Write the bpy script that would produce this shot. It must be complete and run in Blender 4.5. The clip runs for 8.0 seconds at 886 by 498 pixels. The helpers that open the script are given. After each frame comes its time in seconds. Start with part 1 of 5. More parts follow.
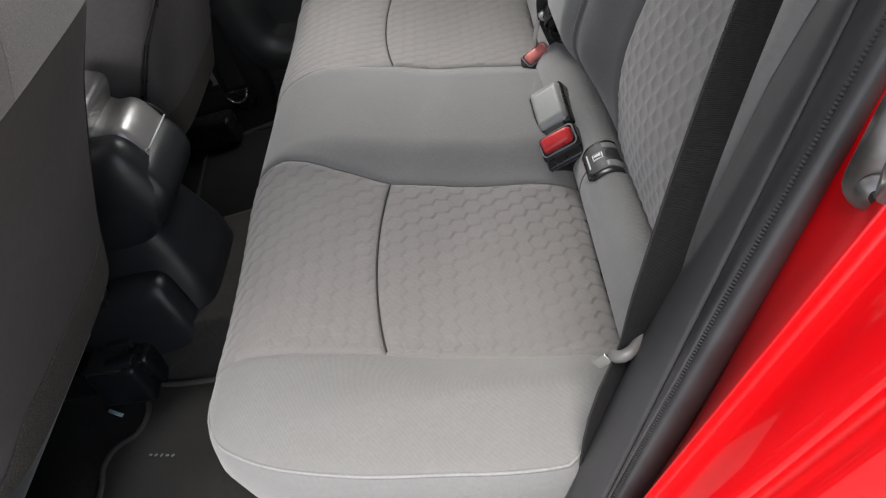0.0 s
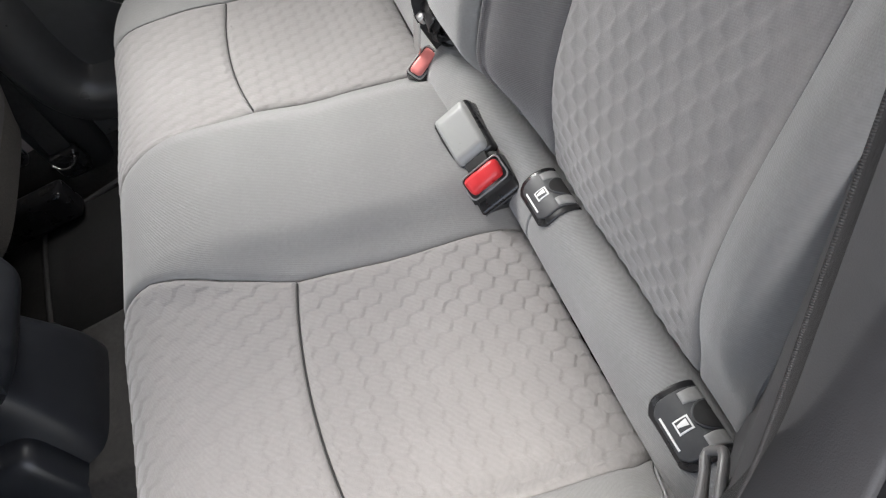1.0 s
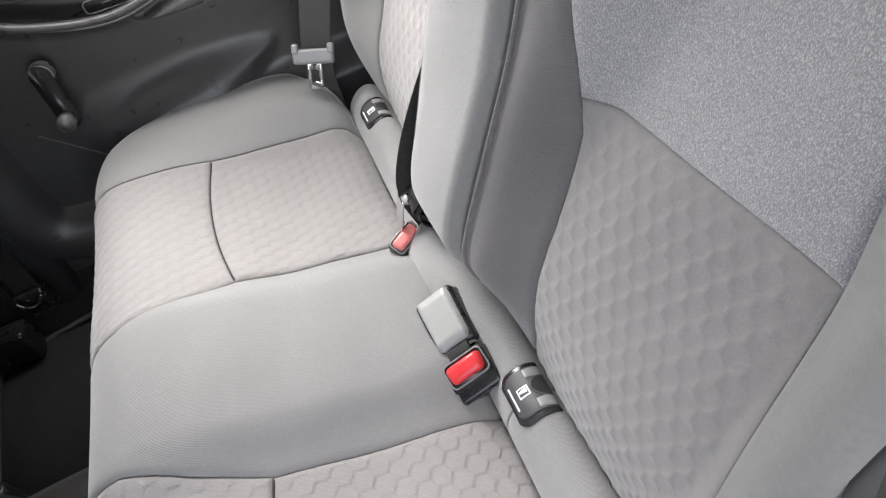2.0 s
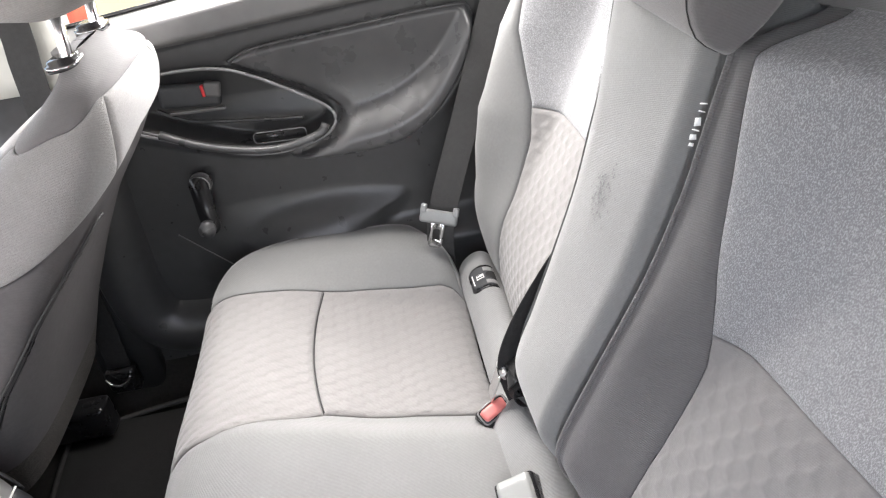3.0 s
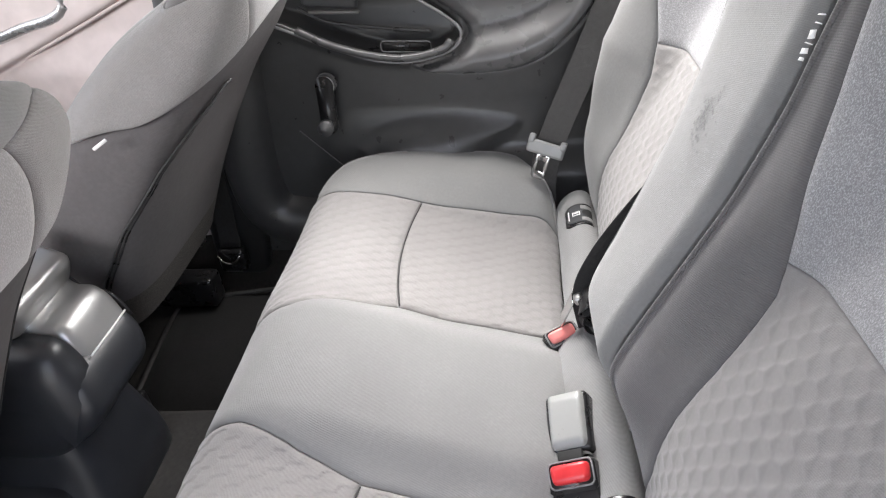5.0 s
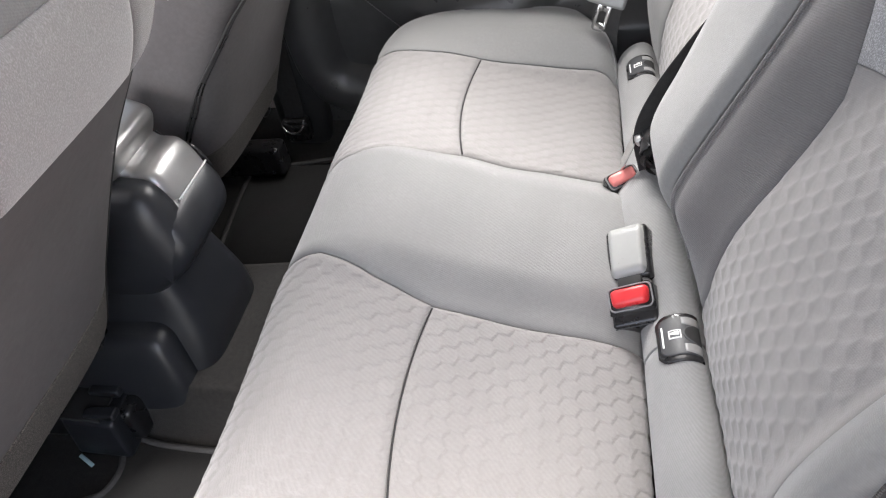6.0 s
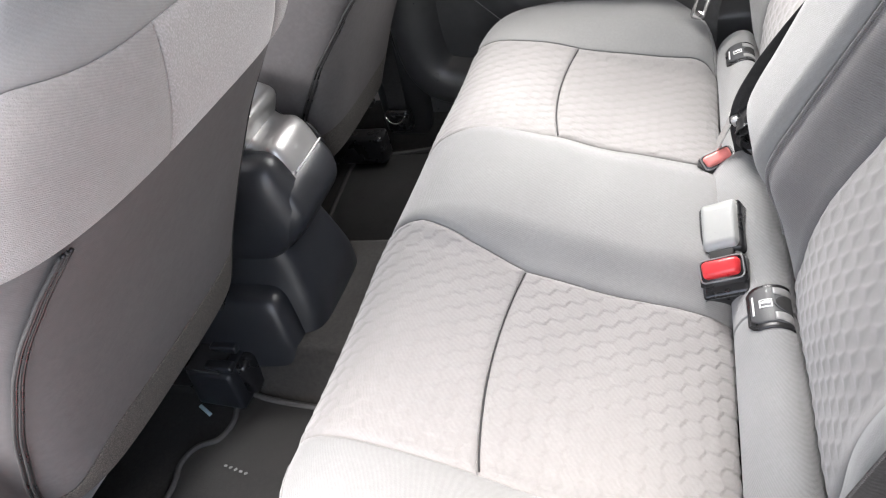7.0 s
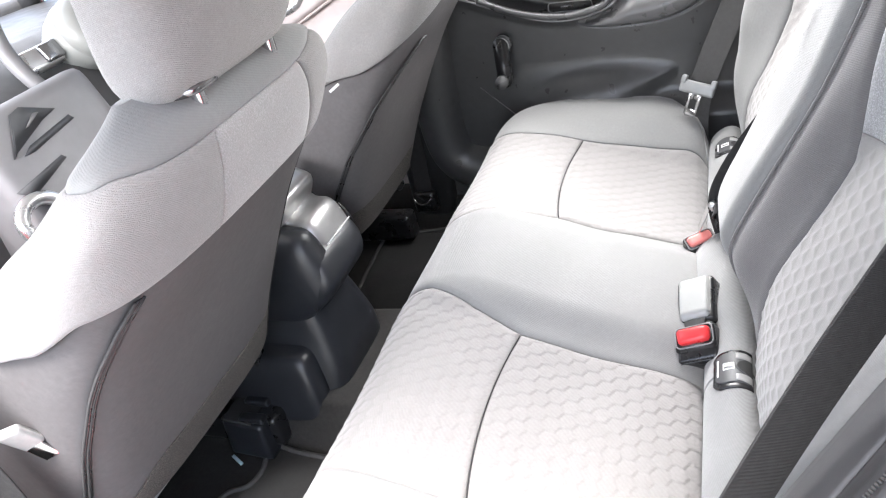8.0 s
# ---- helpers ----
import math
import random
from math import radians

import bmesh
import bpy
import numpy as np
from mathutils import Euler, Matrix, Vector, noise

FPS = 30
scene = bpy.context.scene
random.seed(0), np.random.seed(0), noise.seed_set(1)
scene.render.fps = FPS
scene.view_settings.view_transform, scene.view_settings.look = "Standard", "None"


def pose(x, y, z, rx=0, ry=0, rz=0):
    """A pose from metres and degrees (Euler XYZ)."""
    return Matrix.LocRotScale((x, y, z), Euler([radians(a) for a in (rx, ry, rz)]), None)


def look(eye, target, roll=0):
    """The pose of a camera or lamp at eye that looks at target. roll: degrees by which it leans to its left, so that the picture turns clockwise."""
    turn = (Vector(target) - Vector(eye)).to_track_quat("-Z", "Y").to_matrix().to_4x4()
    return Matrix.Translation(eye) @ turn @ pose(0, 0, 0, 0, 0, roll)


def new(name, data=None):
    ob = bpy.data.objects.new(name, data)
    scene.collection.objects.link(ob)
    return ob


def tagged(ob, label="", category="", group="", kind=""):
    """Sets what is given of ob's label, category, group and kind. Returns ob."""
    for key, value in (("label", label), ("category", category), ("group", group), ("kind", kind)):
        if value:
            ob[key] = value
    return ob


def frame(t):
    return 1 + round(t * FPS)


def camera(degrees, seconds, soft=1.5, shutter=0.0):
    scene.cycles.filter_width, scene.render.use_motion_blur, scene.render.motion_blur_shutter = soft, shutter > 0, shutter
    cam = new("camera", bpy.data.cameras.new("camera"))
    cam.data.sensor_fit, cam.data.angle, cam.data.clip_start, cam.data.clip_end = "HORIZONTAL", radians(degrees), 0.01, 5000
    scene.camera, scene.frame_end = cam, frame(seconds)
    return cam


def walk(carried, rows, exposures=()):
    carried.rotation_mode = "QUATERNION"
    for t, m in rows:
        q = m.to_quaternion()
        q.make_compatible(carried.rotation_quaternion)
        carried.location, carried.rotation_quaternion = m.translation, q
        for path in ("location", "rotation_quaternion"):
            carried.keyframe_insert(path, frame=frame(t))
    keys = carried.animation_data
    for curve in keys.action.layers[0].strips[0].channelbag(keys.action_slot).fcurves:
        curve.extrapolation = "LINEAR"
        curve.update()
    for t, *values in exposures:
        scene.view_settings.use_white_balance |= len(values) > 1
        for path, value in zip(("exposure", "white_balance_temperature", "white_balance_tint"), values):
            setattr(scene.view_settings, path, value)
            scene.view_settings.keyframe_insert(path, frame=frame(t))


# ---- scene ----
cam = camera(65.8, 8.0, soft=1.2)
PATH = [
    (0, (-0.07, -0.812, 1.17), (-0.397, 0.594, -0.215), -21.8),
    (0.2, (-0.1, -0.762, 1.166), (-0.377, 0.585, -0.286), -24.8),
    (0.4, (-0.107, -0.713, 1.157), (-0.358, 0.594, -0.336), -27.1),
    (0.5, (-0.109, -0.689, 1.159), (-0.328, 0.603, -0.352), -27.8),
    (1, (-0.087, -0.58, 1.154), (-0.164, 0.653, -0.419), -28.7),
    (1.2, (-0.097, -0.56, 1.168), (-0.083, 0.691, -0.393), -25.9),
    (1.5, (-0.07, -0.529, 1.2), (-0.018, 0.751, -0.335), -25.0),
    (1.7, (-0.059, -0.517, 1.209), (0.024, 0.791, -0.302), -23.7),
    (2.8, (-0.105, -0.499, 1.29), (0.05, 1.125, 0.132), -10.1),
    (3, (-0.114, -0.5, 1.292), (-0.008, 1.168, 0.195), -8.9),
    (3.5, (-0.112, -0.505, 1.296), (-0.139, 1.241, 0.322), -5.9),
    (4, (-0.102, -0.512, 1.285), (-0.227, 1.241, 0.331), -3.7),
    (4.2, (-0.104, -0.516, 1.282), (-0.239, 1.226, 0.309), -3.2),
    (5.3, (-0.082, -0.584, 1.223), (-0.359, 0.98, 0.007), -7.5),
    (5.5, (-0.089, -0.599, 1.22), (-0.384, 0.918, -0.049), -8.4),
    (6, (-0.095, -0.634, 1.2), (-0.493, 0.792, -0.145), -11.4),
    (6.5, (-0.096, -0.677, 1.188), (-0.624, 0.701, -0.163), -14.2),
    (7, (-0.09, -0.707, 1.198), (-0.739, 0.688, -0.08), -15.8),
    (7.5, (-0.058, -0.738, 1.228), (-0.799, 0.714, 0.069), -16.4),
    (8, (-0.004, -0.796, 1.253), (-0.763, 0.712, 0.18), -15.7),
]
EXPOSURES = [(0.0, 1.1, 6550, 11), (1.0, 1.95, 6500, 11), (1.5, 2.1, 6500, 12), (3.0, 2.4, 6550, 13), (4.0, 2.25, 6500, 13), (5.5, 2.25, 6500, 13), (6.5, 2.48, 6550, 13), (7.5, 2.7, 6400, 12), (8.0, 2.85, 6350, 12)]
walk(cam, [(t, look(eye, target, roll)) for t, eye, target, roll in PATH], EXPOSURES)

# ---- world and light: overcast daylight, car parked in the open with its near rear door open ----
world = bpy.data.worlds.new("world")
scene.world = world
world.use_nodes = True
wn = world.node_tree
sky = wn.nodes.new("ShaderNodeTexSky")
sky.sky_type, sky.sun_disc = "NISHITA", False
sky.sun_elevation, sky.sun_rotation = radians(47), radians(175)
wn.nodes["Background"].inputs[1].default_value = 0.125
soften = wn.nodes.new("ShaderNodeHueSaturation")  # thin cloud greys the sky
soften.inputs["Saturation"].default_value = 0.6
wn.links.new(sky.outputs[0], soften.inputs["Color"])
wn.links.new(soften.outputs[0], wn.nodes["Background"].inputs[0])
sun = new("sun", bpy.data.lights.new("sun", "SUN"))
sun.data.energy, sun.data.angle, sun.data.color = 3.0, radians(34), (1, 0.95, 0.89)
sun.matrix_world = look((0.7, -1.6, 5.0), (0, 0, 0.6))


def window_light(name, eye, target, w, h, watts, spread=180):
    """Daylight of the open sky in a window's opening."""
    la = new(name, bpy.data.lights.new(name, "AREA"))
    la.data.shape, la.data.size, la.data.size_y, la.data.energy = "RECTANGLE", w, h, watts
    la.data.color, la.data.spread = (1, 0.98, 0.95), radians(spread)
    la.matrix_world = look(eye, target)


window_light("far_window_light", (-0.20, 0.62, 1.26), (-0.24, 0.02, 0.50), 0.56, 0.20, 2.1, 125)
window_light("windscreen_light", (-1.45, 0.02, 1.28), (-0.4, 0.02, 0.85), 1.1, 0.30, 0.8)
window_light("front_door_window_light", (-1.15, -0.66, 1.25), (-1.05, 0.6, 0.92), 0.60, 0.22, 2.4)
window_light("rear_window_light", (0.86, 0.02, 1.28), (0.1, 0.02, 0.95), 1.0, 0.24, 1.3)


# ---- materials ----
def mat(name, base, rough=0.8, metal=0.0, var=0.0, scale=40.0, bump=0.0, bscale=400.0, weave=0.0, wscale=900.0,
        sheen=0.0, coat=0.0, fleck=None, spec=0.5):
    m = bpy.data.materials.new(name)
    m.use_nodes = True
    nt = m.node_tree
    b = nt.nodes["Principled BSDF"]
    b.inputs["Roughness"].default_value, b.inputs["Metallic"].default_value = rough, metal
    b.inputs["Base Color"].default_value = (*base, 1)
    b.inputs["Specular IOR Level"].default_value = spec
    b.inputs["Sheen Weight"].default_value = sheen
    b.inputs["Sheen Roughness"].default_value = 0.5
    b.inputs["Coat Weight"].default_value, b.inputs["Coat Roughness"].default_value = coat, 0.06
    co = nt.nodes.new("ShaderNodeTexCoord").outputs["Object"]

    def noise_tex(s, d=4):
        n = nt.nodes.new("ShaderNodeTexNoise")
        n.inputs["Scale"].default_value, n.inputs["Detail"].default_value = s, d
        nt.links.new(co, n.inputs["Vector"])
        return n.outputs["Fac"]

    def mix(kind, f, a, c):
        n = nt.nodes.new("ShaderNodeMix")
        n.data_type, n.blend_type = "RGBA", kind
        for sock, v in ((n.inputs["Factor"], f), (n.inputs[6], a), (n.inputs[7], c)):
            if isinstance(v, (float, int)):
                sock.default_value = v
            elif isinstance(v, tuple):
                sock.default_value = v
            else:
                nt.links.new(v, sock)
        return n.outputs[2]

    def ramp(src, lo, hi, a, c):
        n = nt.nodes.new("ShaderNodeMapRange")
        for k, v in zip(("From Min", "From Max", "To Min", "To Max"), (lo, hi, a, c)):
            n.inputs[k].default_value = v
        nt.links.new(src, n.inputs["Value"])
        return n.outputs["Result"]

    col = (*base, 1)
    if var:
        dark, light = tuple(c * (1 - var) for c in base), tuple(min(1, c * (1 + var)) for c in base)
        col = mix("MIX", ramp(noise_tex(scale), 0.3, 0.7, 0, 1), (*dark, 1), (*light, 1))
        col = mix("MIX", ramp(noise_tex(scale * 0.12, 2), 0.35, 0.65, 0, 0.45), col, (*dark, 1))
        nt.links.new(ramp(noise_tex(scale * 0.5), 0.3, 0.7, rough - 0.07, min(1, rough + 0.07)), b.inputs["Roughness"])
    height = None
    if weave:
        w = nt.nodes.new("ShaderNodeTexWave")
        w.wave_type, w.bands_direction = "BANDS", "DIAGONAL"
        w.inputs["Scale"].default_value, w.inputs["Distortion"].default_value = wscale / 20, 0.8
        w.inputs["Detail"].default_value, w.inputs["Detail Scale"].default_value = 1, 3.0
        rib = nt.nodes.new("ShaderNodeMapping")
        rib.inputs["Scale"].default_value = (0.55, 0.35, 1)
        nt.links.new(co, rib.inputs["Vector"])
        nt.links.new(rib.outputs[0], w.inputs["Vector"])
        height = ramp(w.outputs["Fac"], 0, 1, 0, weave)
        col = mix("MULTIPLY", ramp(w.outputs["Fac"], 0, 1, 0.6 * weave, 0), col if not isinstance(col, tuple) else col, (0.35, 0.35, 0.35, 1))
    if fleck:
        st = nt.nodes.new("ShaderNodeMapping")
        st.inputs["Scale"].default_value = (360, 1300, 650)
        nt.links.new(co, st.inputs["Vector"])
        n = nt.nodes.new("ShaderNodeTexNoise")
        n.inputs["Scale"].default_value, n.inputs["Detail"].default_value = 1.0, 3
        nt.links.new(st.outputs[0], n.inputs["Vector"])
        col = mix("MIX", ramp(n.outputs["Fac"], 0.45, 0.68, 0, 0.75), col, (*fleck, 1))
    if not isinstance(col, tuple):
        nt.links.new(col, b.inputs["Base Color"])
    if bump or weave:
        bp = nt.nodes.new("ShaderNodeBump")
        bp.inputs["Strength"].default_value, bp.inputs["Distance"].default_value = 0.6, 0.001
        src = ramp(noise_tex(bscale), 0, 1, 0, bump)
        if height:
            add = nt.nodes.new("ShaderNodeMath")
            nt.links.new(src, add.inputs[0]), nt.links.new(height, add.inputs[1])
            src = add.outputs[0]
        nt.links.new(src, bp.inputs["Height"])
        nt.links.new(bp.outputs[0], b.inputs["Normal"])
    return m


def glass(name, tint=(0.86, 0.92, 0.9)):
    m = bpy.data.materials.new(name)
    m.use_nodes = True
    b = m.node_tree.nodes["Principled BSDF"]
    b.inputs["Base Color"].default_value = (*tint, 1)
    b.inputs["Transmission Weight"].default_value, b.inputs["Roughness"].default_value, b.inputs["IOR"].default_value = 1, 0, 1.05
    return m


FAB = dict(rough=0.92, var=0.06, scale=260, bump=0.5, bscale=700, sheen=0.25, spec=0.25)
M_STRIP = mat("ribbed_strip_cloth", (0.215, 0.216, 0.214), weave=0.24, wscale=5200, **FAB)
M_PLAIN = mat("plain_seat_cloth", (0.186, 0.187, 0.184), weave=0.13, wscale=6600, **FAB)
M_INSERT = mat("quilted_seat_cloth", (0.208, 0.201, 0.197), weave=0.12, wscale=6200, **FAB)
M_LIGHT = mat("melange_seat_cloth", (0.20, 0.20, 0.207), fleck=(0.44, 0.44, 0.45), **FAB)
M_BOLSTER = mat("twill_bolster_cloth", (0.128, 0.124, 0.124), weave=0.35, wscale=5200, **FAB)
M_HEADREST_AND_SHADE = mat("headrest_and_shaded_panel_cloth", (0.115, 0.110, 0.111), weave=0.10, wscale=5200, **FAB)
M_REARCOVER = mat("seat_back_cover_cloth", (0.100, 0.095, 0.096), rough=0.9, var=0.08, scale=180, bump=0.35, bscale=900, spec=0.18, weave=0.12, wscale=5200)
M_TWILL = mat("ribbed_seat_cloth", (0.225, 0.218, 0.213), rough=0.92, var=0.10, scale=420, bump=1.3, bscale=1300, sheen=0.25, spec=0.25, weave=0.25, wscale=6800)
M_FUZZY = mat("napped_seat_cloth", (0.245, 0.238, 0.233), fleck=(0.37, 0.365, 0.36), **FAB)
M_FELT = mat("speckled_felt", (0.032, 0.029, 0.026), rough=1, var=0.3, scale=200, bump=1, bscale=600, fleck=(0.15, 0.135, 0.12))
M_CARPET = mat("black_carpet", (0.0095, 0.0093, 0.0091), rough=1, var=0.4, scale=260, bump=1.4, bscale=900, sheen=0.05)
M_FLOOR = mat("dark_floor_carpet", (0.021, 0.0193, 0.0176), rough=1, var=0.4, scale=150, bump=1.6, bscale=700, sheen=0.06)
M_EDGE = mat("mat_binding", (0.050, 0.049, 0.048), rough=0.7, var=0.3, scale=400, bump=1, bscale=1500)
M_DOOR = mat("black_grained_plastic", (0.044, 0.0445, 0.0455), rough=0.34, var=0.1, scale=60, bump=0.35, bscale=1100)
M_DOORPAD = mat("dark_soft_door_trim", (0.075, 0.075, 0.077), rough=0.30, var=0.1, scale=40, bump=0.3, bscale=1300)
M_CONSOLE = mat("slate_console_plastic", (0.018, 0.0195, 0.023), rough=0.36, var=0.1, scale=50, bump=0.25, bscale=1200)
M_SATIN = mat("satin_grey_plastic", (0.44, 0.44, 0.435), rough=0.36, metal=0.75, var=0.06, scale=40)
M_DARKCHROME = mat("dark_chrome", (0.30, 0.30, 0.31), rough=0.17, metal=1, var=0.05)
M_GREY_AND_SKYLIT = mat("grey_plastic_and_skylit_rail", (0.125, 0.123, 0.122), rough=0.42, var=0.1, scale=40, bump=0.25, bscale=1300)
M_BEZEL = mat("dark_satin_bezel", (0.20, 0.20, 0.205), rough=0.22, var=0.05)
M_WORN = mat("worn_grey_plastic", (0.27, 0.27, 0.265), rough=0.4, var=0.12, scale=150)
M_SLATE = mat("slate_matt_plastic", (0.045, 0.047, 0.050), rough=0.55, var=0.12, scale=80, bump=0.2, bscale=900)
M_BLACK = mat("black_plastic", (0.014, 0.014, 0.015), rough=0.3, var=0.15, scale=80)
M_HUB_AND_SKYTOP = mat("hub_and_skylit_buckle_plastic", (0.27, 0.275, 0.265), rough=0.34, var=0.01, scale=60)
M_FADED = mat("faded_red_plastic", (0.66, 0.20, 0.18), rough=0.45, var=0.1, scale=90)
M_RED = mat("red_buckle_plastic", (0.62, 0.035, 0.04), rough=0.32, var=0.08, scale=90)
M_CHROME = mat("chromed_steel", (0.72, 0.72, 0.72), rough=0.16, metal=1, var=0.04)
M_TONGUE = mat("grey_tongue_plastic", (0.20, 0.205, 0.205), rough=0.35, var=0.06)
M_BELT = mat("black_webbing", (0.013, 0.013, 0.0135), rough=0.75, weave=1, wscale=9000, bump=0.3, bscale=2500, var=0.15, scale=300)
M_BELTGREY = mat("grey_webbing", (0.050, 0.050, 0.050), rough=0.75, weave=1, wscale=9000, bump=0.3, bscale=2500, var=0.12, scale=300)
M_TRIM = mat("grey_pillar_trim", (0.050, 0.050, 0.0525), rough=0.62, var=0.1, scale=50, bump=0.3, bscale=1000)
M_RUBBER = mat("weatherstrip_rubber", (0.040, 0.040, 0.042), rough=0.38, var=0.2, scale=30, bump=0.2, bscale=500)
M_NOTCH = mat("matt_rubber", (0.020, 0.020, 0.021), rough=0.9, var=0.2, scale=60)
M_PAINT = mat("red_car_paint", (0.62, 0.0010, 0.004), rough=0.42, coat=0.9, spec=0.2, var=0.03, scale=30)
M_STEEL = mat("zinc_steel", (0.33, 0.32, 0.31), rough=0.42, metal=1, var=0.2, scale=120)
M_SEAM = mat("seam_thread", (0.02, 0.02, 0.02), rough=0.9, var=0.2)
M_STAIN = mat("rubbed_cloth", (0.115, 0.115, 0.117), **FAB)
M_PIPING = mat("piping_cloth", (0.24, 0.24, 0.24), rough=0.85, var=0.1, scale=300)
M_WHITE = mat("white_print", (0.8, 0.8, 0.79), rough=0.6, var=0.04)
M_BEIGE = mat("pale_pillar_trim", (0.48, 0.48, 0.44), rough=0.6, var=0.05)
M_FDOOR = mat("front_door_trim", (0.60, 0.53, 0.51), rough=0.6, var=0.08, scale=30, bump=0.2, bscale=900)
M_HEADLINER = mat("headliner_cloth", (0.50, 0.49, 0.47), rough=1, var=0.05, scale=120, bump=0.5, bscale=900)
M_STACK = mat("pale_grey_console_plastic", (0.17, 0.167, 0.172), rough=0.5, var=0.06, scale=40)
M_DASH = mat("dashboard_plastic", (0.07, 0.07, 0.072), rough=0.5, var=0.1, scale=60, bump=0.3, bscale=900)
M_SILVER = mat("silver_trim", (0.55, 0.55, 0.55), rough=0.28, metal=0.8, var=0.05)
M_GLASS = glass("window_glass")
M_BOUNCE_GROUND = mat("pale_bounce_ground", (0.27, 0.265, 0.255), rough=0.95, var=0.3, scale=6, bump=2, bscale=90)
M_WALL = mat("cream_render", (0.46, 0.37, 0.21), rough=0.95, var=0.08, scale=3, bump=2, bscale=60)
M_BLUE = mat("blue_painted_metal", (0.25, 0.42, 0.66), rough=0.4, var=0.1, scale=4)
M_PALE = mat("pale_blue_print", (0.45, 0.62, 0.66), rough=0.5, var=0.05)


# ---- mesh helpers ----
def link(name, verts, faces, material, parent=None, label="", smooth=True):
    me = bpy.data.meshes.new(name)
    me.from_pydata([tuple(map(float, v)) for v in verts], [], [tuple(map(int, f)) for f in faces])
    if smooth:
        me.polygons.foreach_set("use_smooth", [True] * len(me.polygons))
    me.materials.append(material)
    me.validate()
    bm = bmesh.new()
    bm.from_mesh(me)
    bmesh.ops.recalc_face_normals(bm, faces=bm.faces)
    bm.to_mesh(me)
    bm.free()
    ob = new(name, me)
    ob.parent = parent
    return tagged(ob, label=label)


def part(name, bm, material, parent=None, label="", smooth=True):
    me = bpy.data.meshes.new(name)
    bm.to_mesh(me)
    bm.free()
    if smooth:
        me.polygons.foreach_set("use_smooth", [True] * len(me.polygons))
    me.materials.append(material)
    ob = new(name, me)
    ob.parent = parent
    return tagged(ob, label=label)


def thing(name, label, category, group="", kind=""):
    return tagged(new(name), label, category, group, kind)


def sm(a, b, x):
    t = np.clip((np.asarray(x, float) - a) / (b - a), 0, 1)
    return t * t * (3 - 2 * t)


def spline(pts, n=200):
    """Dense Catmull-Rom curve through pts, evenly spaced by length."""
    p = np.array(pts, float)
    p = np.vstack((2 * p[0] - p[1], p, 2 * p[-1] - p[-2]))
    out = []
    for i in range(1, len(p) - 2):
        t = np.linspace(0, 1, 24, endpoint=False)[:, None]
        a, b, c, d = p[i - 1:i + 3]
        out.append(0.5 * (2 * b + (c - a) * t + (2 * a - 5 * b + 4 * c - d) * t ** 2 + (3 * b - a - 3 * c + d) * t ** 3))
    out = np.vstack(out + [p[-2:-1]])
    s = np.r_[0, np.cumsum(np.linalg.norm(np.diff(out, axis=0), axis=1))]
    q = np.linspace(0, s[-1], n)
    return np.stack([np.interp(q, s, out[:, k]) for k in range(out.shape[1])], 1), s[-1]


def grid_faces(nu, nv, wrap=False):
    f = []
    for i in range(nu - 1):
        for j in range(nv if wrap else nv - 1):
            k = (j + 1) % nv
            f.append((i * nv + j, (i + 1) * nv + j, (i + 1) * nv + k, i * nv + k))
    return f


def ease(n):
    fine = np.array([0.0, 0.003, 0.007, 0.012, 0.02, 0.03])
    return np.unique(np.round(np.r_[np.linspace(0, 1, n), fine, 1 - fine], 5))


def patch(name, surf, u0, u1, v0, v1, nu, nv, material, parent, edge=0.006, rad=0.012, sides=(1, 1, 1, 1), relief=None, skirt=0.012, core=(-0.25, 0.02, 0.2), label=""):
    """A sewn panel of the surface surf(u, v): its borders roll in, as cloth does at a seam."""
    uu, vv = ease(nu), ease(nv)
    U = u0 + (u1 - u0) * uu[:, None] + 0 * vv[None, :]
    A, B = (np.vectorize(f)(U[:, 0]) if callable(f) else np.full(len(uu), f) for f in (v0, v1))
    V = A[:, None] + (B - A)[:, None] * vv[None, :]
    P = surf(U, V)
    du, dv = np.gradient(P, axis=0), np.gradient(P, axis=1)
    N = np.cross(du, dv)
    N /= np.maximum(np.linalg.norm(N, axis=2, keepdims=True), 1e-9)
    lu = np.r_[np.zeros((1, P.shape[1])), np.cumsum(np.linalg.norm(np.diff(P, axis=0), axis=2), axis=0)]
    lv = np.c_[np.zeros((P.shape[0], 1)), np.cumsum(np.linalg.norm(np.diff(P, axis=1), axis=2), axis=1)]
    depth = np.zeros(P.shape[:2])
    for on, d in zip(sides, (lu, lu[-1:] - lu, lv, lv[:, -1:] - lv)):
        if on:
            q = 1 - np.clip(d / rad, 0, 1)
            depth = np.maximum(depth, edge * on * (1 - np.sqrt(np.maximum(0, 1 - q * q))))
    flip = 1.0 if ((P - np.array(core)) * N).sum(-1).mean() > 0 else -1.0
    N = N * flip
    if relief is not None:
        P = P + N * (relief(P) * (1 - np.clip(depth / edge, 0, 1)))[..., None]
    P = P - N * depth[..., None]
    a, b = P.shape[:2]
    verts, faces = list(P.reshape(-1, 3)), grid_faces(a, b)
    ring = [i * b for i in range(a)] + [(a - 1) * b + j for j in range(1, b)] + [i * b + b - 1 for i in range(a - 2, -1, -1)] + [j for j in range(b - 2, 0, -1)]
    flat_n = N.reshape(-1, 3)
    base = len(verts)
    verts += [verts[i] - flat_n[i] * skirt for i in ring]
    n = len(ring)
    faces += [(ring[i], ring[(i + 1) % n], base + (i + 1) % n, base + i) for i in range(n)]
    return link(name, verts, faces, material, parent, label)


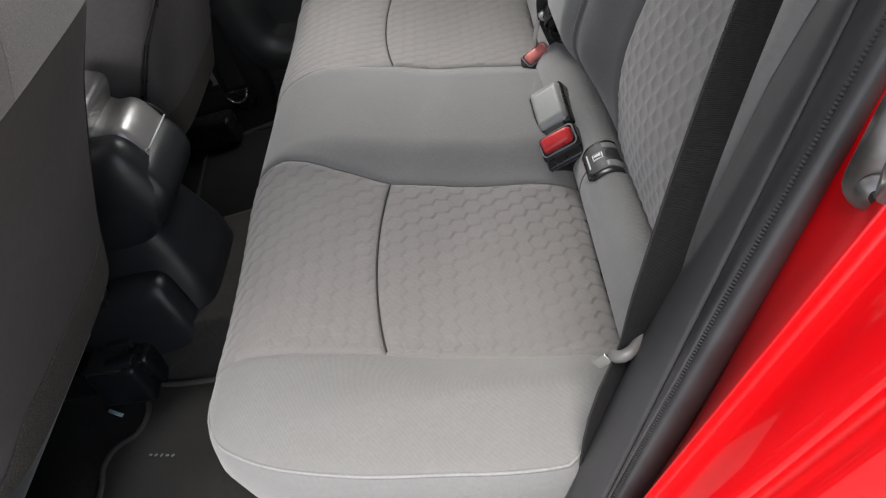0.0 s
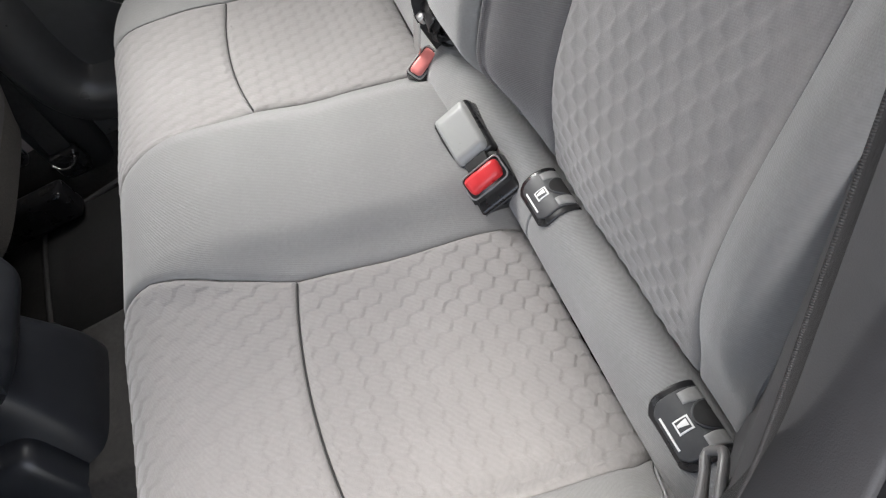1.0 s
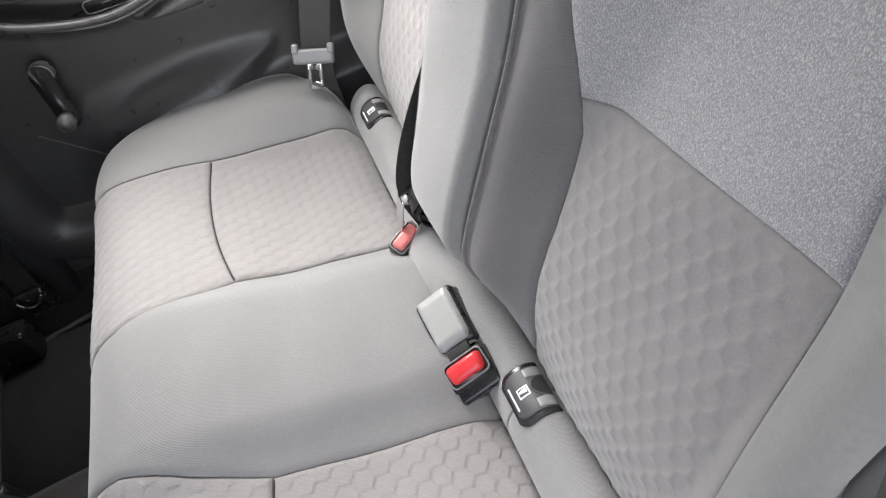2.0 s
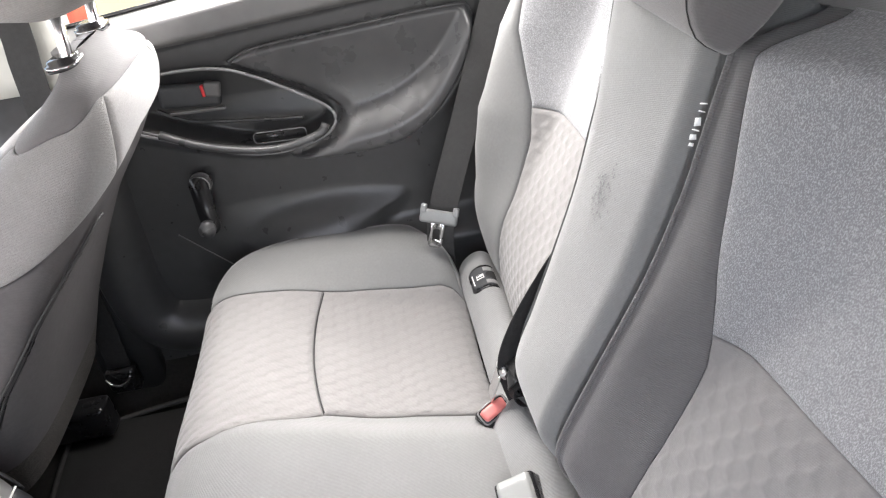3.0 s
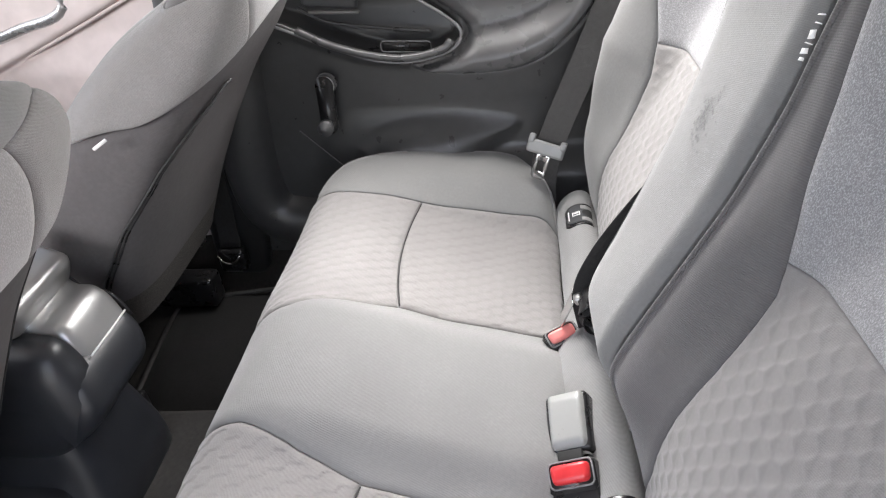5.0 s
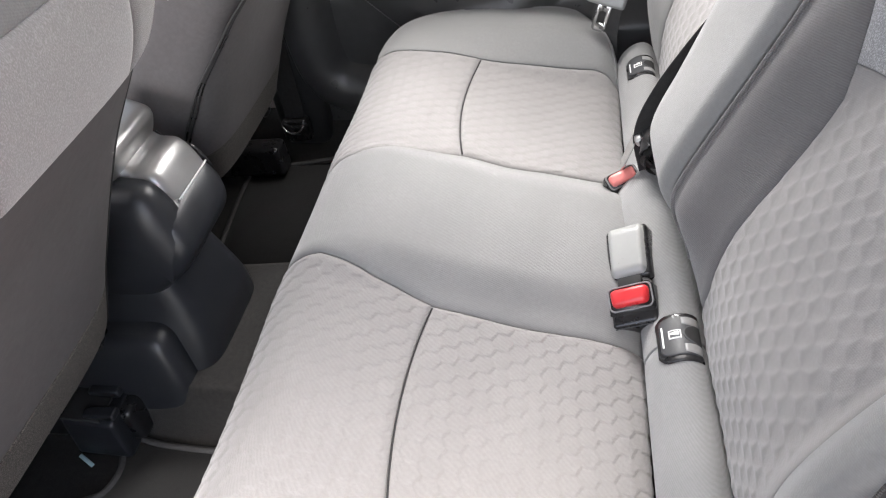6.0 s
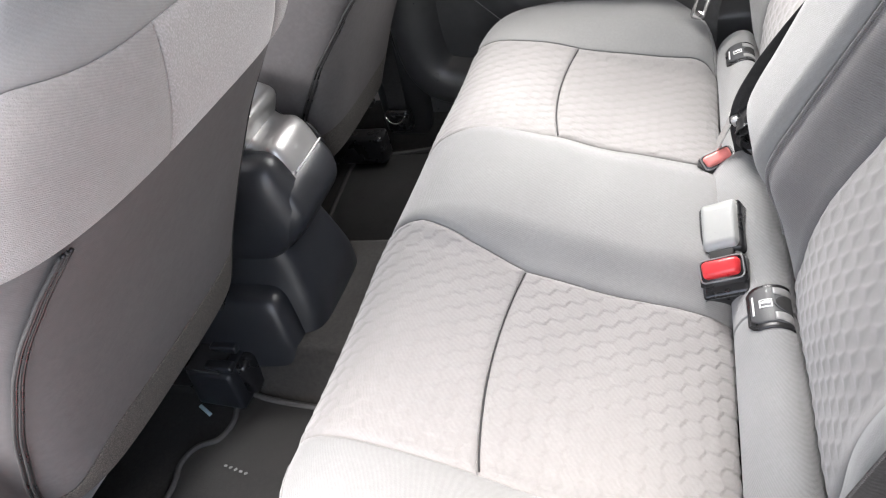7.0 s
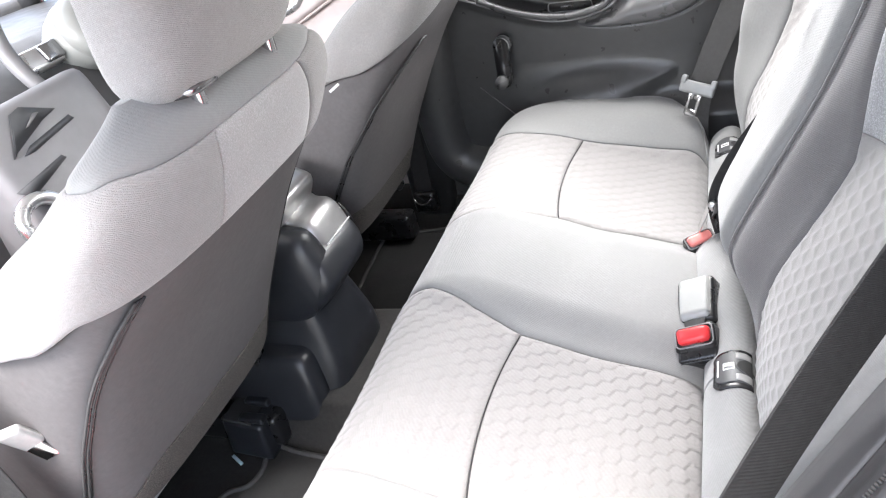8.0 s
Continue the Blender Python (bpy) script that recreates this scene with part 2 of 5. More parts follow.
def tube(name, pts, r, material, parent=None, sides=10, closed=False, label="", flat=1.0):
    p = np.array(pts, float)
    n = len(p)
    t = (np.roll(p, -1, 0) - np.roll(p, 1, 0)) if closed else np.gradient(p, axis=0)
    t /= np.maximum(np.linalg.norm(t, axis=1, keepdims=True), 1e-9)
    up = np.array((0.13, 0.31, 0.94))
    rr = np.broadcast_to(r, (n,))
    verts = []
    for i in range(n):
        a = np.cross(t[i], up)
        a /= np.linalg.norm(a)
        b = np.cross(a, t[i])
        for k in range(sides):
            w = 2 * math.pi * k / sides
            verts.append(p[i] + rr[i] * (math.cos(w) * a + flat * math.sin(w) * b))
    faces = grid_faces(n, sides, True)
    if closed:
        faces += [((n - 1) * sides + k, k, (k + 1) % sides, (n - 1) * sides + (k + 1) % sides) for k in range(sides)]
    else:
        faces += [tuple(range(sides)), tuple((n - 1) * sides + k for k in range(sides))]
    return link(name, verts, faces, material, parent, label)


def ribbon(name, mid, across, width, material, parent=None, thick=0.0014, label=""):
    """Flat webbing along mid; across: the way over its width, one or one a point."""
    p = np.array(mid, float)
    n = len(p)
    w = np.broadcast_to(np.array(across, float), (n, 3)).copy()
    t = np.gradient(p, axis=0)
    t /= np.linalg.norm(t, axis=1, keepdims=True)
    w -= t * (w * t).sum(1, keepdims=True)
    w /= np.linalg.norm(w, axis=1, keepdims=True)
    nn = np.cross(t, w)
    prof = [(-0.5, -1), (-0.46, -1.3), (-0.25, -1), (0.25, -1), (0.46, -1.3), (0.5, -1), (0.5, 1), (0.46, 1.3), (0.25, 1), (-0.25, 1), (-0.46, 1.3), (-0.5, 1)]
    verts = [p[i] + w[i] * (a * width) + nn[i] * (b * thick / 2) for i in range(n) for a, b in prof]
    k = len(prof)
    faces = grid_faces(n, k, True) + [tuple(range(k)), tuple((n - 1) * k + j for j in range(k))]
    return link(name, verts, faces, material, parent, label)


def rbox(size, r, m=None, seg=3, taper=0.0):
    bm = bmesh.new()
    bmesh.ops.create_cube(bm, size=1)
    for v in bm.verts:
        k = 1 - taper if v.co.z > 0 else 1
        v.co = Vector((v.co.x * size[0] * k, v.co.y * size[1] * k, v.co.z * size[2]))
    bmesh.ops.bevel(bm, geom=bm.edges[:], offset=r, segments=seg, profile=0.6, affect="EDGES", clamp_overlap=True)
    if m is not None:
        bmesh.ops.transform(bm, matrix=m, verts=bm.verts)
    return bm


def plate(outline, thick, m, r=0.0015):
    """An outline (x, y) as a thin plate with rounded rims, at the pose m."""
    bm = bmesh.new()
    f = bm.faces.new([bm.verts.new((x, y, 0)) for x, y in outline])
    if f.normal.z < 0:
        f.normal_flip()
    g = bmesh.ops.extrude_face_region(bm, geom=[f])
    top = [v for v in g["geom"] if isinstance(v, bmesh.types.BMVert)]
    bmesh.ops.translate(bm, verts=top, vec=(0, 0, thick))
    bmesh.ops.recalc_face_normals(bm, faces=bm.faces)
    if r:
        rim = [e for e in bm.edges if all(v in top for v in e.verts)]
        bmesh.ops.bevel(bm, geom=rim, offset=min(r, thick * 0.8), segments=2, affect="EDGES", clamp_overlap=True)
    bmesh.ops.transform(bm, matrix=m, verts=bm.verts)
    return bm


def round_rect(w, h, r, n=5):
    out = []
    for cx, cy, a in ((w / 2 - r, h / 2 - r, 0), (-w / 2 + r, h / 2 - r, 90), (-w / 2 + r, -h / 2 + r, 180), (w / 2 - r, -h / 2 + r, 270)):
        out += [(cx + r * math.cos(radians(a + 90 * k / n)), cy + r * math.sin(radians(a + 90 * k / n))) for k in range(n + 1)]
    return out


def basis(o, x, z):
    """A pose at o with the given x axis and, as near as it can be, z axis."""
    x = Vector(x).normalized()
    y = Vector(z).cross(x).normalized()
    z = x.cross(y)
    m = Matrix((x, y, z)).transposed().to_4x4()
    m.translation = o
    return m


def sd_poly(px, pz, poly):
    """Signed distance to a closed outline, negative inside."""
    poly = np.array(poly, float)
    d = np.full(px.shape, 1e9)
    inside = np.zeros(px.shape, bool)
    for i in range(len(poly)):
        a, b = poly[i], poly[(i + 1) % len(poly)]
        e = b - a
        wx, wz = px - a[0], pz - a[1]
        t = np.clip((wx * e[0] + wz * e[1]) / (e @ e), 0, 1)
        d = np.minimum(d, np.hypot(wx - e[0] * t, wz - e[1] * t))
        c = ((a[1] > pz) != (b[1] > pz)) & (px < (b[0] - a[0]) * (pz - a[1]) / (b[1] - a[1] + 1e-12) + a[0])
        inside ^= c
    return np.where(inside, -d, d)


def tents(along, over, amp=0.0014, pitch=0.0218, dip=0.25):
    """Relief of the quilted backrest: rows of small three-sided tents, steep on one side, with shallow hollows between them."""
    def f(P):
        u = over(P) / (pitch * math.sqrt(3) / 2)
        s = along(P) / pitch - 0.5 * u
        fu, fs = u - np.floor(u), s - np.floor(s)
        up = fu + fs < 1
        fu, fs = np.where(up, fu, 1 - fu), np.where(up, fs, 1 - fs)
        tent = -np.log(np.exp(-26 * fu) + np.exp(-26 * fs) + np.exp(-26 * 1.2 * (1 - fu - fs))) / 26 * 2.8
        return amp * (dip + np.where(up, tent, -dip * tent))
    return f


def scales(along, over, amp=0.0005, step=0.0009, pitch=0.0218, lean=232):
    """Relief of the quilted cushion: a honeycomb of low bosses, each tilted so that one side stands over the next in a zigzag step."""
    row_gap = pitch * math.sqrt(3) / 2
    reach = pitch / math.sqrt(3)
    ways = [(math.cos(radians(a)), math.sin(radians(a))) for a in (270, 30, 150)]

    def f(P):
        a, b = along(P), over(P)
        best = np.full(P.shape[:2], 9.0)
        da, db = np.zeros_like(best), np.zeros_like(best)
        low = np.floor(b / row_gap)
        for k in (0, 1):
            row = low + k
            shift = 0.5 * pitch * (row % 2)
            ca = np.round((a - shift) / pitch) * pitch + shift
            ua, ub = a - ca, b - row * row_gap
            d2 = ua * ua + ub * ub
            near = d2 < best
            best, da, db = np.where(near, d2, best), np.where(near, ua, da), np.where(near, ub, db)
        da, db = da / reach, db / reach
        soft = np.log(sum(np.exp(7 * (da * x + db * y)) for x, y in ways)) / 7 - 0.15
        tilt = da * math.cos(radians(lean)) + db * math.sin(radians(lean))
        return amp * (0.45 - soft) + step * tilt
    return f

# ---- rear bench cushion ----
YC = 0.022
CUSH, CUSH_LEN = spline([(-0.020, 0.535), (-0.036, 0.556), (-0.066, 0.572), (-0.13, 0.589), (-0.19, 0.606), (-0.262, 0.632), (-0.33, 0.656), (-0.385, 0.666),
                         (-0.425, 0.661), (-0.453, 0.638), (-0.468, 0.600), (-0.470, 0.55), (-0.460, 0.47), (-0.445, 0.40)], 400)
CUSH_N = np.gradient(CUSH, axis=0)
CUSH_N = np.stack((CUSH_N[:, 1], -CUSH_N[:, 0]), 1)
CUSH_N /= np.linalg.norm(CUSH_N, axis=1, keepdims=True)
if CUSH_N[100, 1] < 0:
    CUSH_N = -CUSH_N


def at_x(x):
    """The place along the cushion's profile where its upper side has this x."""
    top = CUSH[:260]
    return np.interp(-x, -top[:, 0], np.linspace(0, 259 / 399, 260))


def cushion_surf(s, y):
    i = np.clip(s, 0, 1) * 399
    x, z, nx, nz = (np.interp(i, np.arange(400), a) for a in (CUSH[:, 0], CUSH[:, 1], CUSH_N[:, 0], CUSH_N[:, 1]))
    ay = np.abs(y - YC)
    d = 0.024 * sm(0.150, 0.080, ay) * sm(0.0, 0.06, s) * (1 - sm(0.48, 0.66, s))
    d -= 0.007 * np.sin(np.pi * np.clip((ay - 0.15) / 0.27, 0, 1)) * (1 - sm(0.55, 0.8, s))
    d += 0.056 * sm(0.395, 0.50, ay) * sm(-0.42, -0.12, x) * sm(0.0, 0.10, s)
    d += 0.0018 * np.sin(9 * y + 14 * s) * np.sin(23 * s + 5 * y)
    return np.stack((x + nx * d, y + 0 * x, z + nz * d), -1)


def half_inner(s):
    return np.interp(s, [0, at_x(-0.26), at_x(-0.33), at_x(-0.40), 0.72, 1], [0.149, 0.145, 0.128, 0.100, 0.095, 0.095])


def half_outer(s):
    return np.interp(s, [0, at_x(-0.05), at_x(-0.26), at_x(-0.45), 1], [0.425, 0.436, 0.421, 0.414, 0.414])


END, _ = spline([(-0.018, 0.428), (-0.035, 0.442), (-0.075, 0.520), (-0.104, 0.562), (-0.125, 0.572), (-0.20, 0.571), (-0.32, 0.555), (-0.40, 0.520), (-0.432, 0.482), (-0.447, 0.446), (-0.4525, 0.4145)], 200)


def half_end(s):
    x = np.interp(s * 399, np.arange(400), CUSH[:, 0])
    return np.interp(-x, -END[:, 0], END[:, 1])


S_CROSS, S_PIPE = at_x(-0.262), at_x(-0.4525)


def bow(y):
    """The cross seam curves towards the front between the side seams."""
    return 0.014 / CUSH_LEN * np.clip(1 - ((np.abs(y - YC) - 0.283) / 0.138) ** 2, 0, 1)


bench = thing("rear_bench_cushion", "grey cloth rear bench cushion with quilted inserts on the car floor", "car seat")
patch("centre_panel", cushion_surf, 0, 1, lambda s: YC - half_inner(s), lambda s: YC + half_inner(s), 90, 50, M_PLAIN, bench, label="plain smooth grey cloth panel")
cush_quilt = scales(lambda P: P[..., 1], lambda P: -P[..., 0] * 1.03)
for g in (-1, 1):
    lo = (lambda s: YC - half_outer(s)) if g < 0 else (lambda s: YC + half_inner(s))
    hi = (lambda s: YC - half_inner(s)) if g < 0 else (lambda s: YC + half_outer(s))
    fine = (170, 190) if g < 0 else (100, 110)
    patch("rear_insert", lambda s, y: cushion_surf(s + bow(y) * s / S_CROSS, y), 0, S_CROSS, lo, hi, *fine, M_INSERT, bench, relief=cush_quilt, label="quilted cloth insert")
    patch("front_insert", lambda s, y: cushion_surf(s + bow(y) * (1 - s) / (1 - S_CROSS), y), S_CROSS, 1, lo, hi, 230 if g < 0 else 130, fine[1], M_INSERT, bench, relief=cush_quilt, label="quilted cloth insert rolling over the front edge")
    yy = YC + g * np.linspace(half_inner(S_CROSS) + 0.004, half_outer(S_CROSS) - 0.004, 50)
    tube("cross_seam", cushion_surf(S_CROSS + bow(yy), yy) - [0, 0, 0.0022], 0.0010, M_SEAM, bench, 6, label="dark sewn cross seam")
    lo = (lambda s: YC - half_end(s)) if g < 0 else (lambda s: YC + half_outer(s))
    hi = (lambda s: YC - half_outer(s)) if g < 0 else (lambda s: YC + half_end(s))
    patch("side_bolster", cushion_surf, 0, S_PIPE, lo, hi, 70, 30, M_PLAIN, bench, edge=0.003, label="plain ribbed end panel")
    ss = np.linspace(0.0, S_PIPE, 60)
    pipe = cushion_surf(ss, YC + g * np.array([half_end(s) for s in ss]))
    pipe[:, 2] -= 0.002
    tube("piping", pipe, 0.0016, M_PIPING, bench, 8, label="pale sewn edge piping")
    t = np.gradient(pipe, axis=0)
    out = np.stack((t[:, 1], -t[:, 0], 0 * t[:, 0]), 1) * -g
    out /= np.linalg.norm(out, axis=1, keepdims=True)
    if out[30, 1] * g < 0:
        out = -out
    rows = [pipe - [0, 0, 0.001]]
    for drop, push in ((0.010, 0.006), (0.035, 0.012), (0.08, 0.010), (0.15, 0.0), (0.23, -0.02)):
        w = pipe + out * push
        w[:, 2] = pipe[:, 2] - drop
        rows.append(w)
    W = np.stack(rows)
    link("side_wall", W.reshape(-1, 3), grid_faces(len(rows), 60), M_PLAIN, bench, "plain cloth side of the cushion")

# ---- padded strip between cushion and backrest ----
strip = thing("backrest_base_strip", "grey cloth covered padded strip below the rear backrest", "seat padding")
PAD, _ = spline([(-0.018, 0.520), (-0.029, 0.558), (-0.025, 0.581), (-0.013, 0.598), (0.003, 0.608), (0.018, 0.608), (0.030, 0.598), (0.045, 0.57)], 120)


def pad_surf(u, y):
    i = np.clip(u, 0, 1) * 119
    x, z = np.interp(i, np.arange(120), PAD[:, 0]), np.interp(i, np.arange(120), PAD[:, 1])
    mid = sm(0.13, 0.07, np.abs(y - 0.06))
    x = x - 0.034 * mid * (1 - u)
    z = z + 0.002 * np.sin(21 * y) * np.sin(3.1 * u) + 0.002 * np.sin(47 * y + 3) * np.sin(3.1 * u)
    return np.stack((x, y + 0 * x, z), -1)


patch("strip_cover", pad_surf, 0, 1, -0.150, 0.150, 30, 70, M_STRIP, strip, edge=0.003, sides=(0, 0, 0, 0))
patch("strip_cover", pad_surf, 0, 1, -0.470, -0.150, 30, 80, M_STRIP, strip, edge=0.003, sides=(0, 0, 0, 1))
patch("strip_cover", pad_surf, 0, 1, 0.150, 0.510, 30, 80, M_STRIP, strip, edge=0.003, sides=(0, 0, 1, 0))

# ---- rear backrests ----
BACK_IN = [(0.600, 0.030), (0.63, 0.033), (0.66, 0.035), (0.68, 0.037), (0.72, 0.048), (0.76, 0.068), (0.80, 0.090), (0.85, 0.117), (0.90, 0.142), (1.00, 0.184), (1.08, 0.208), (1.13, 0.222), (1.16, 0.240)]
BACK_Z = np.linspace(0.60, 1.16, 225)
BACK_X = np.convolve(np.pad(np.interp(BACK_Z, *zip(*BACK_IN)), 8, "edge"), np.ones(17) / 17, "valid")
FAR_WING = [(0.60, 0.0), (0.68, 0.022), (0.76, 0.045), (0.82, 0.073), (0.88, 0.094), (1.0, 0.098), (1.08, 0.078), (1.16, 0.06)]


def y_split(z):
    """The gap between the two backrest sections leans outwards."""
    return np.interp(z, [0.60, 0.76, 0.82, 0.90, 1.0, 1.06, 1.16], [0.153, 0.156, 0.166, 0.186, 0.205, 0.220, 0.236])


def back_surf(z, y):
    bx = np.interp(z, BACK_Z, BACK_X)
    ys = y_split(z)
    mid = sm(-0.031, 0.012, y) * sm(ys, ys - 0.055, y)
    edge = np.interp(z, [0.86, 0.98], [-0.118, -0.185])
    f = -(0.036 + 0.05 * (z - 0.68)) * sm(edge, -0.030, y) * (y < ys)
    f = (f - 0.016 * np.sqrt(np.clip(mid, 0, 1))) * sm(0.59, 0.71, z)
    f = f - 0.042 * (sm(-0.338, -0.400, y) - 0.8 * sm(-0.408, -0.442, y)) * sm(0.64, 0.82, z) * (1 - 0.4 * sm(0.95, 1.12, z))
    f = f - np.interp(z, *zip(*FAR_WING)) * (sm(0.385, 0.500, y) - 0.85 * sm(0.508, 0.542, y))
    f = f + 0.0016 * np.sin(31 * y + 12 * z) * np.sin(19 * z + 7 * y)
    top = sm(1.105, 1.15, z)
    return np.stack((bx + f + 0.06 * top, y + 0 * z, z - 0.018 * top), -1)


def y_inner(z):
    return np.interp(z, [0.60, 0.64, 0.70, 0.78, 0.84, 0.885, 0.924, 0.96, 1.0, 1.095, 1.16], [-0.104, -0.110, -0.112, -0.108, -0.102, -0.096, -0.088, -0.077, -0.065, -0.046, -0.042])


def y_outer(z):
    return np.interp(z, [0.60, 0.64, 0.70, 0.78, 0.83, 0.90, 1.0, 1.16], [-0.377, -0.375, -0.370, -0.359, -0.351, -0.342, -0.325, -0.31])


def far_outer(z):
    return np.interp(z, [0.60, 0.68, 0.76, 0.85, 0.90, 0.94, 1.0, 1.08, 1.16], [0.425, 0.415, 0.412, 0.420, 0.432, 0.448, 0.470, 0.490, 0.50])


def by_z(fn):
    return lambda z: float(fn(z))


back_tents = tents(lambda P: P[..., 1], lambda P: P[..., 2] * 1.13)
back_quilt = lambda P: back_tents(P) * sm(0.004, 0.034, P[..., 1] - y_outer(P[..., 2]))
near_back = thing("rear_bench_section", "wide rear backrest section in grey cloth with quilted insert", "car seat")
Z0, Z1, ZD = 0.600, 1.148, 0.890


def slant(y):
    """The seam across the insert rises a little towards the outer side."""
    return 0.014 * np.clip((-0.10 - y) / 0.24, 0, 1)


patch("centre_panel", back_surf, Z0, Z1, -0.017, lambda z: float(y_split(z)) - 0.003, 70, 50, M_PLAIN, near_back, core=(0.5, 0.0, 0.8), edge=0.020, rad=0.032, sides=(1, 0.15, 1, 1), label="plain cloth centre panel with a dark rubbed spot")
zz = np.linspace(Z0 + 0.004, Z1 - 0.03, 70)
tube("piping", back_surf(zz, np.full(70, -0.0240)) + [0.001, 0, 0.0], 0.0024, M_BOLSTER, near_back, 8, label="twill edge piping")
patch("inner_bolster", back_surf, Z0, Z1, by_z(y_inner), -0.022, 70, 30, M_BOLSTER, near_back, core=(0.5, 0.0, 0.8), edge=0.007, label="dark twill bolster panel")
patch("lower_insert", lambda z, y: back_surf(z + slant(y) * (z - Z0) / (ZD - Z0), y), Z0, ZD, by_z(y_outer), by_z(y_inner), 250, 200, M_INSERT, near_back, core=(0.5, 0.0, 0.8), edge=0.004, sides=(2.5, 1, 1, 1), relief=back_quilt, label="quilted lower insert")
patch("upper_insert", lambda z, y: back_surf(z + slant(y) * (Z1 - z) / (Z1 - ZD), y), ZD, Z1, by_z(y_outer), by_z(y_inner), 50, 40, M_LIGHT, near_back, core=(0.5, 0.0, 0.8), edge=0.004, label="lighter melange upper insert")
patch("outer_bolster", back_surf, Z0, Z1, -0.442, by_z(y_outer), 60, 26, M_PLAIN, near_back, core=(0.5, 0.0, 0.8), edge=0.006, label="plain outer bolster")
far_back = thing("rear_bench_section", "narrow rear backrest section in grey cloth with pale upper insert", "car seat")
patch("lower_insert", back_surf, Z0, 0.895, lambda z: float(y_split(z)) + 0.004, by_z(far_outer), 160, 120, M_INSERT, far_back, core=(0.5, 0.0, 0.8), edge=0.004, sides=(2.5, 1, 1, 1), relief=back_quilt, label="quilted lower insert")
patch("upper_insert", back_surf, 0.895, Z1, lambda z: float(y_split(z)) + 0.004, by_z(far_outer), 40, 40, M_LIGHT, far_back, core=(0.5, 0.0, 0.8), edge=0.004, label="pale melange upper insert")
patch("outer_bolster", back_surf, Z0, Z1, by_z(far_outer), 0.540, 60, 26, M_PLAIN, far_back, core=(0.5, 0.0, 0.8), edge=0.006, label="plain outer bolster")
for owner, a, b in ((near_back, lambda z: -0.440 + 0 * z, lambda z: y_split(z) - 0.005), (far_back, lambda z: y_split(z) + 0.006, lambda z: 0.538 + 0 * z)):
    zz = np.linspace(Z0, Z1, 30)
    lf, rt = back_surf(zz, a(zz)), back_surf(zz, b(zz))
    rows = np.stack((lf, lf + [0.10, 0, -0.01], rt + [0.10, 0, -0.01], rt))
    link("back_shell", rows.reshape(-1, 3), grid_faces(4, 30), M_PLAIN, owner, "plain cloth sides and rear of the backrest")
    zz, qq = np.meshgrid(np.linspace(Z0, Z1, 40), np.linspace(0, 1, 60), indexing="ij")
    yy = a(zz) + 0.004 + (b(zz) - a(zz) - 0.008) * qq
    link("backing", (back_surf(zz, yy) + [0.026, 0, -0.004]).reshape(-1, 3), grid_faces(40, 60), M_PLAIN, owner)
    top = np.stack([back_surf(np.full(20, Z1), np.linspace(float(a(Z1)), float(b(Z1)), 20)) + np.array(o) for o in ((0, 0, -0.004), (0.05, 0, 0.004), (0.10, 0, -0.02))])
    link("top_cover", top.reshape(-1, 3), grid_faces(3, 20), M_PLAIN, owner, "plain cloth top")


def hooked_headrest(y0, y1):
    """Low headrest that hooks over the top of the backrest."""
    hr = thing("rear_headrest", "low grey cloth headrest hooked over the rear backrest", "headrest")
    prof, _ = spline([(0.140, 1.108), (0.122, 1.122), (0.113, 1.152), (0.120, 1.190), (0.148, 1.220), (0.210, 1.234), (0.300, 1.236), (0.380, 1.222), (0.402, 1.190), (0.380, 1.166), (0.300, 1.166), (0.225, 1.162), (0.182, 1.148), (0.160, 1.124), (0.140, 1.108)], 64)
    prof = prof[:-1]
    mid = np.array((0.200, 1.188))
    rows = []
    for q in np.linspace(-1, 1, 36):
        e = max(0.0, (abs(q) - 0.5) / 0.5) ** 1.2
        k = 0.30 + 0.70 * max(0.0, 1 - e ** 3.2) ** (1 / 3.2)
        y = (y0 + y1) / 2 + (y1 - y0) / 2 * math.copysign(min(abs(q), 0.5) / 0.5 * 0.80 + 0.20 * math.sin(e * math.pi / 2), q)
        p = mid + (prof - mid) * k
        rows.append(np.c_[p[:, 0], np.full(63, y), p[:, 1]])
    verts = np.stack(rows).reshape(-1, 3)
    link("cushion", verts, grid_faces(36, 63, True) + [tuple(range(63)), tuple(35 * 63 + j for j in range(63))], M_HEADREST_AND_SHADE, hr)
    for y in (y0 + 0.0215, y1 - 0.0215):
        p = mid + (prof - mid) * 0.999
        tube("seam", np.c_[p[:, 0], np.full(63, y), p[:, 1]], 0.0010, M_SEAM, hr, 6, True)
    for y in ((y0 + y1) / 2 - 0.05, (y0 + y1) / 2 + 0.05):
        tube("post", [(0.215, y, 1.17), (0.225, y, 1.09)], 0.006, M_CHROME, hr)
    return hr


hooked_headrest(-0.050, 0.172)
for y in (0.27, 0.39):
    cap = thing("headrest_guide", "chromed headrest guide on top of the rear backrest", "headrest guide", "rear headrest guides")
    part("collar", rbox((0.05, 0.034, 0.016), 0.006, pose(0.262, y, 1.128)), M_CHROME, cap)
    tube("post", [(0.262, y, 1.128), (0.27, y, 1.19)], 0.006, M_CHROME, cap)


# ---- fastenings on the rear bench ----
def pad_u(x):
    """The place along the strip's profile where its upper side has this x."""
    i = int(np.argmin(PAD[:, 0]))
    return float(np.interp(x, PAD[i:, 0], np.linspace(i / 119, 1, 120 - i)))


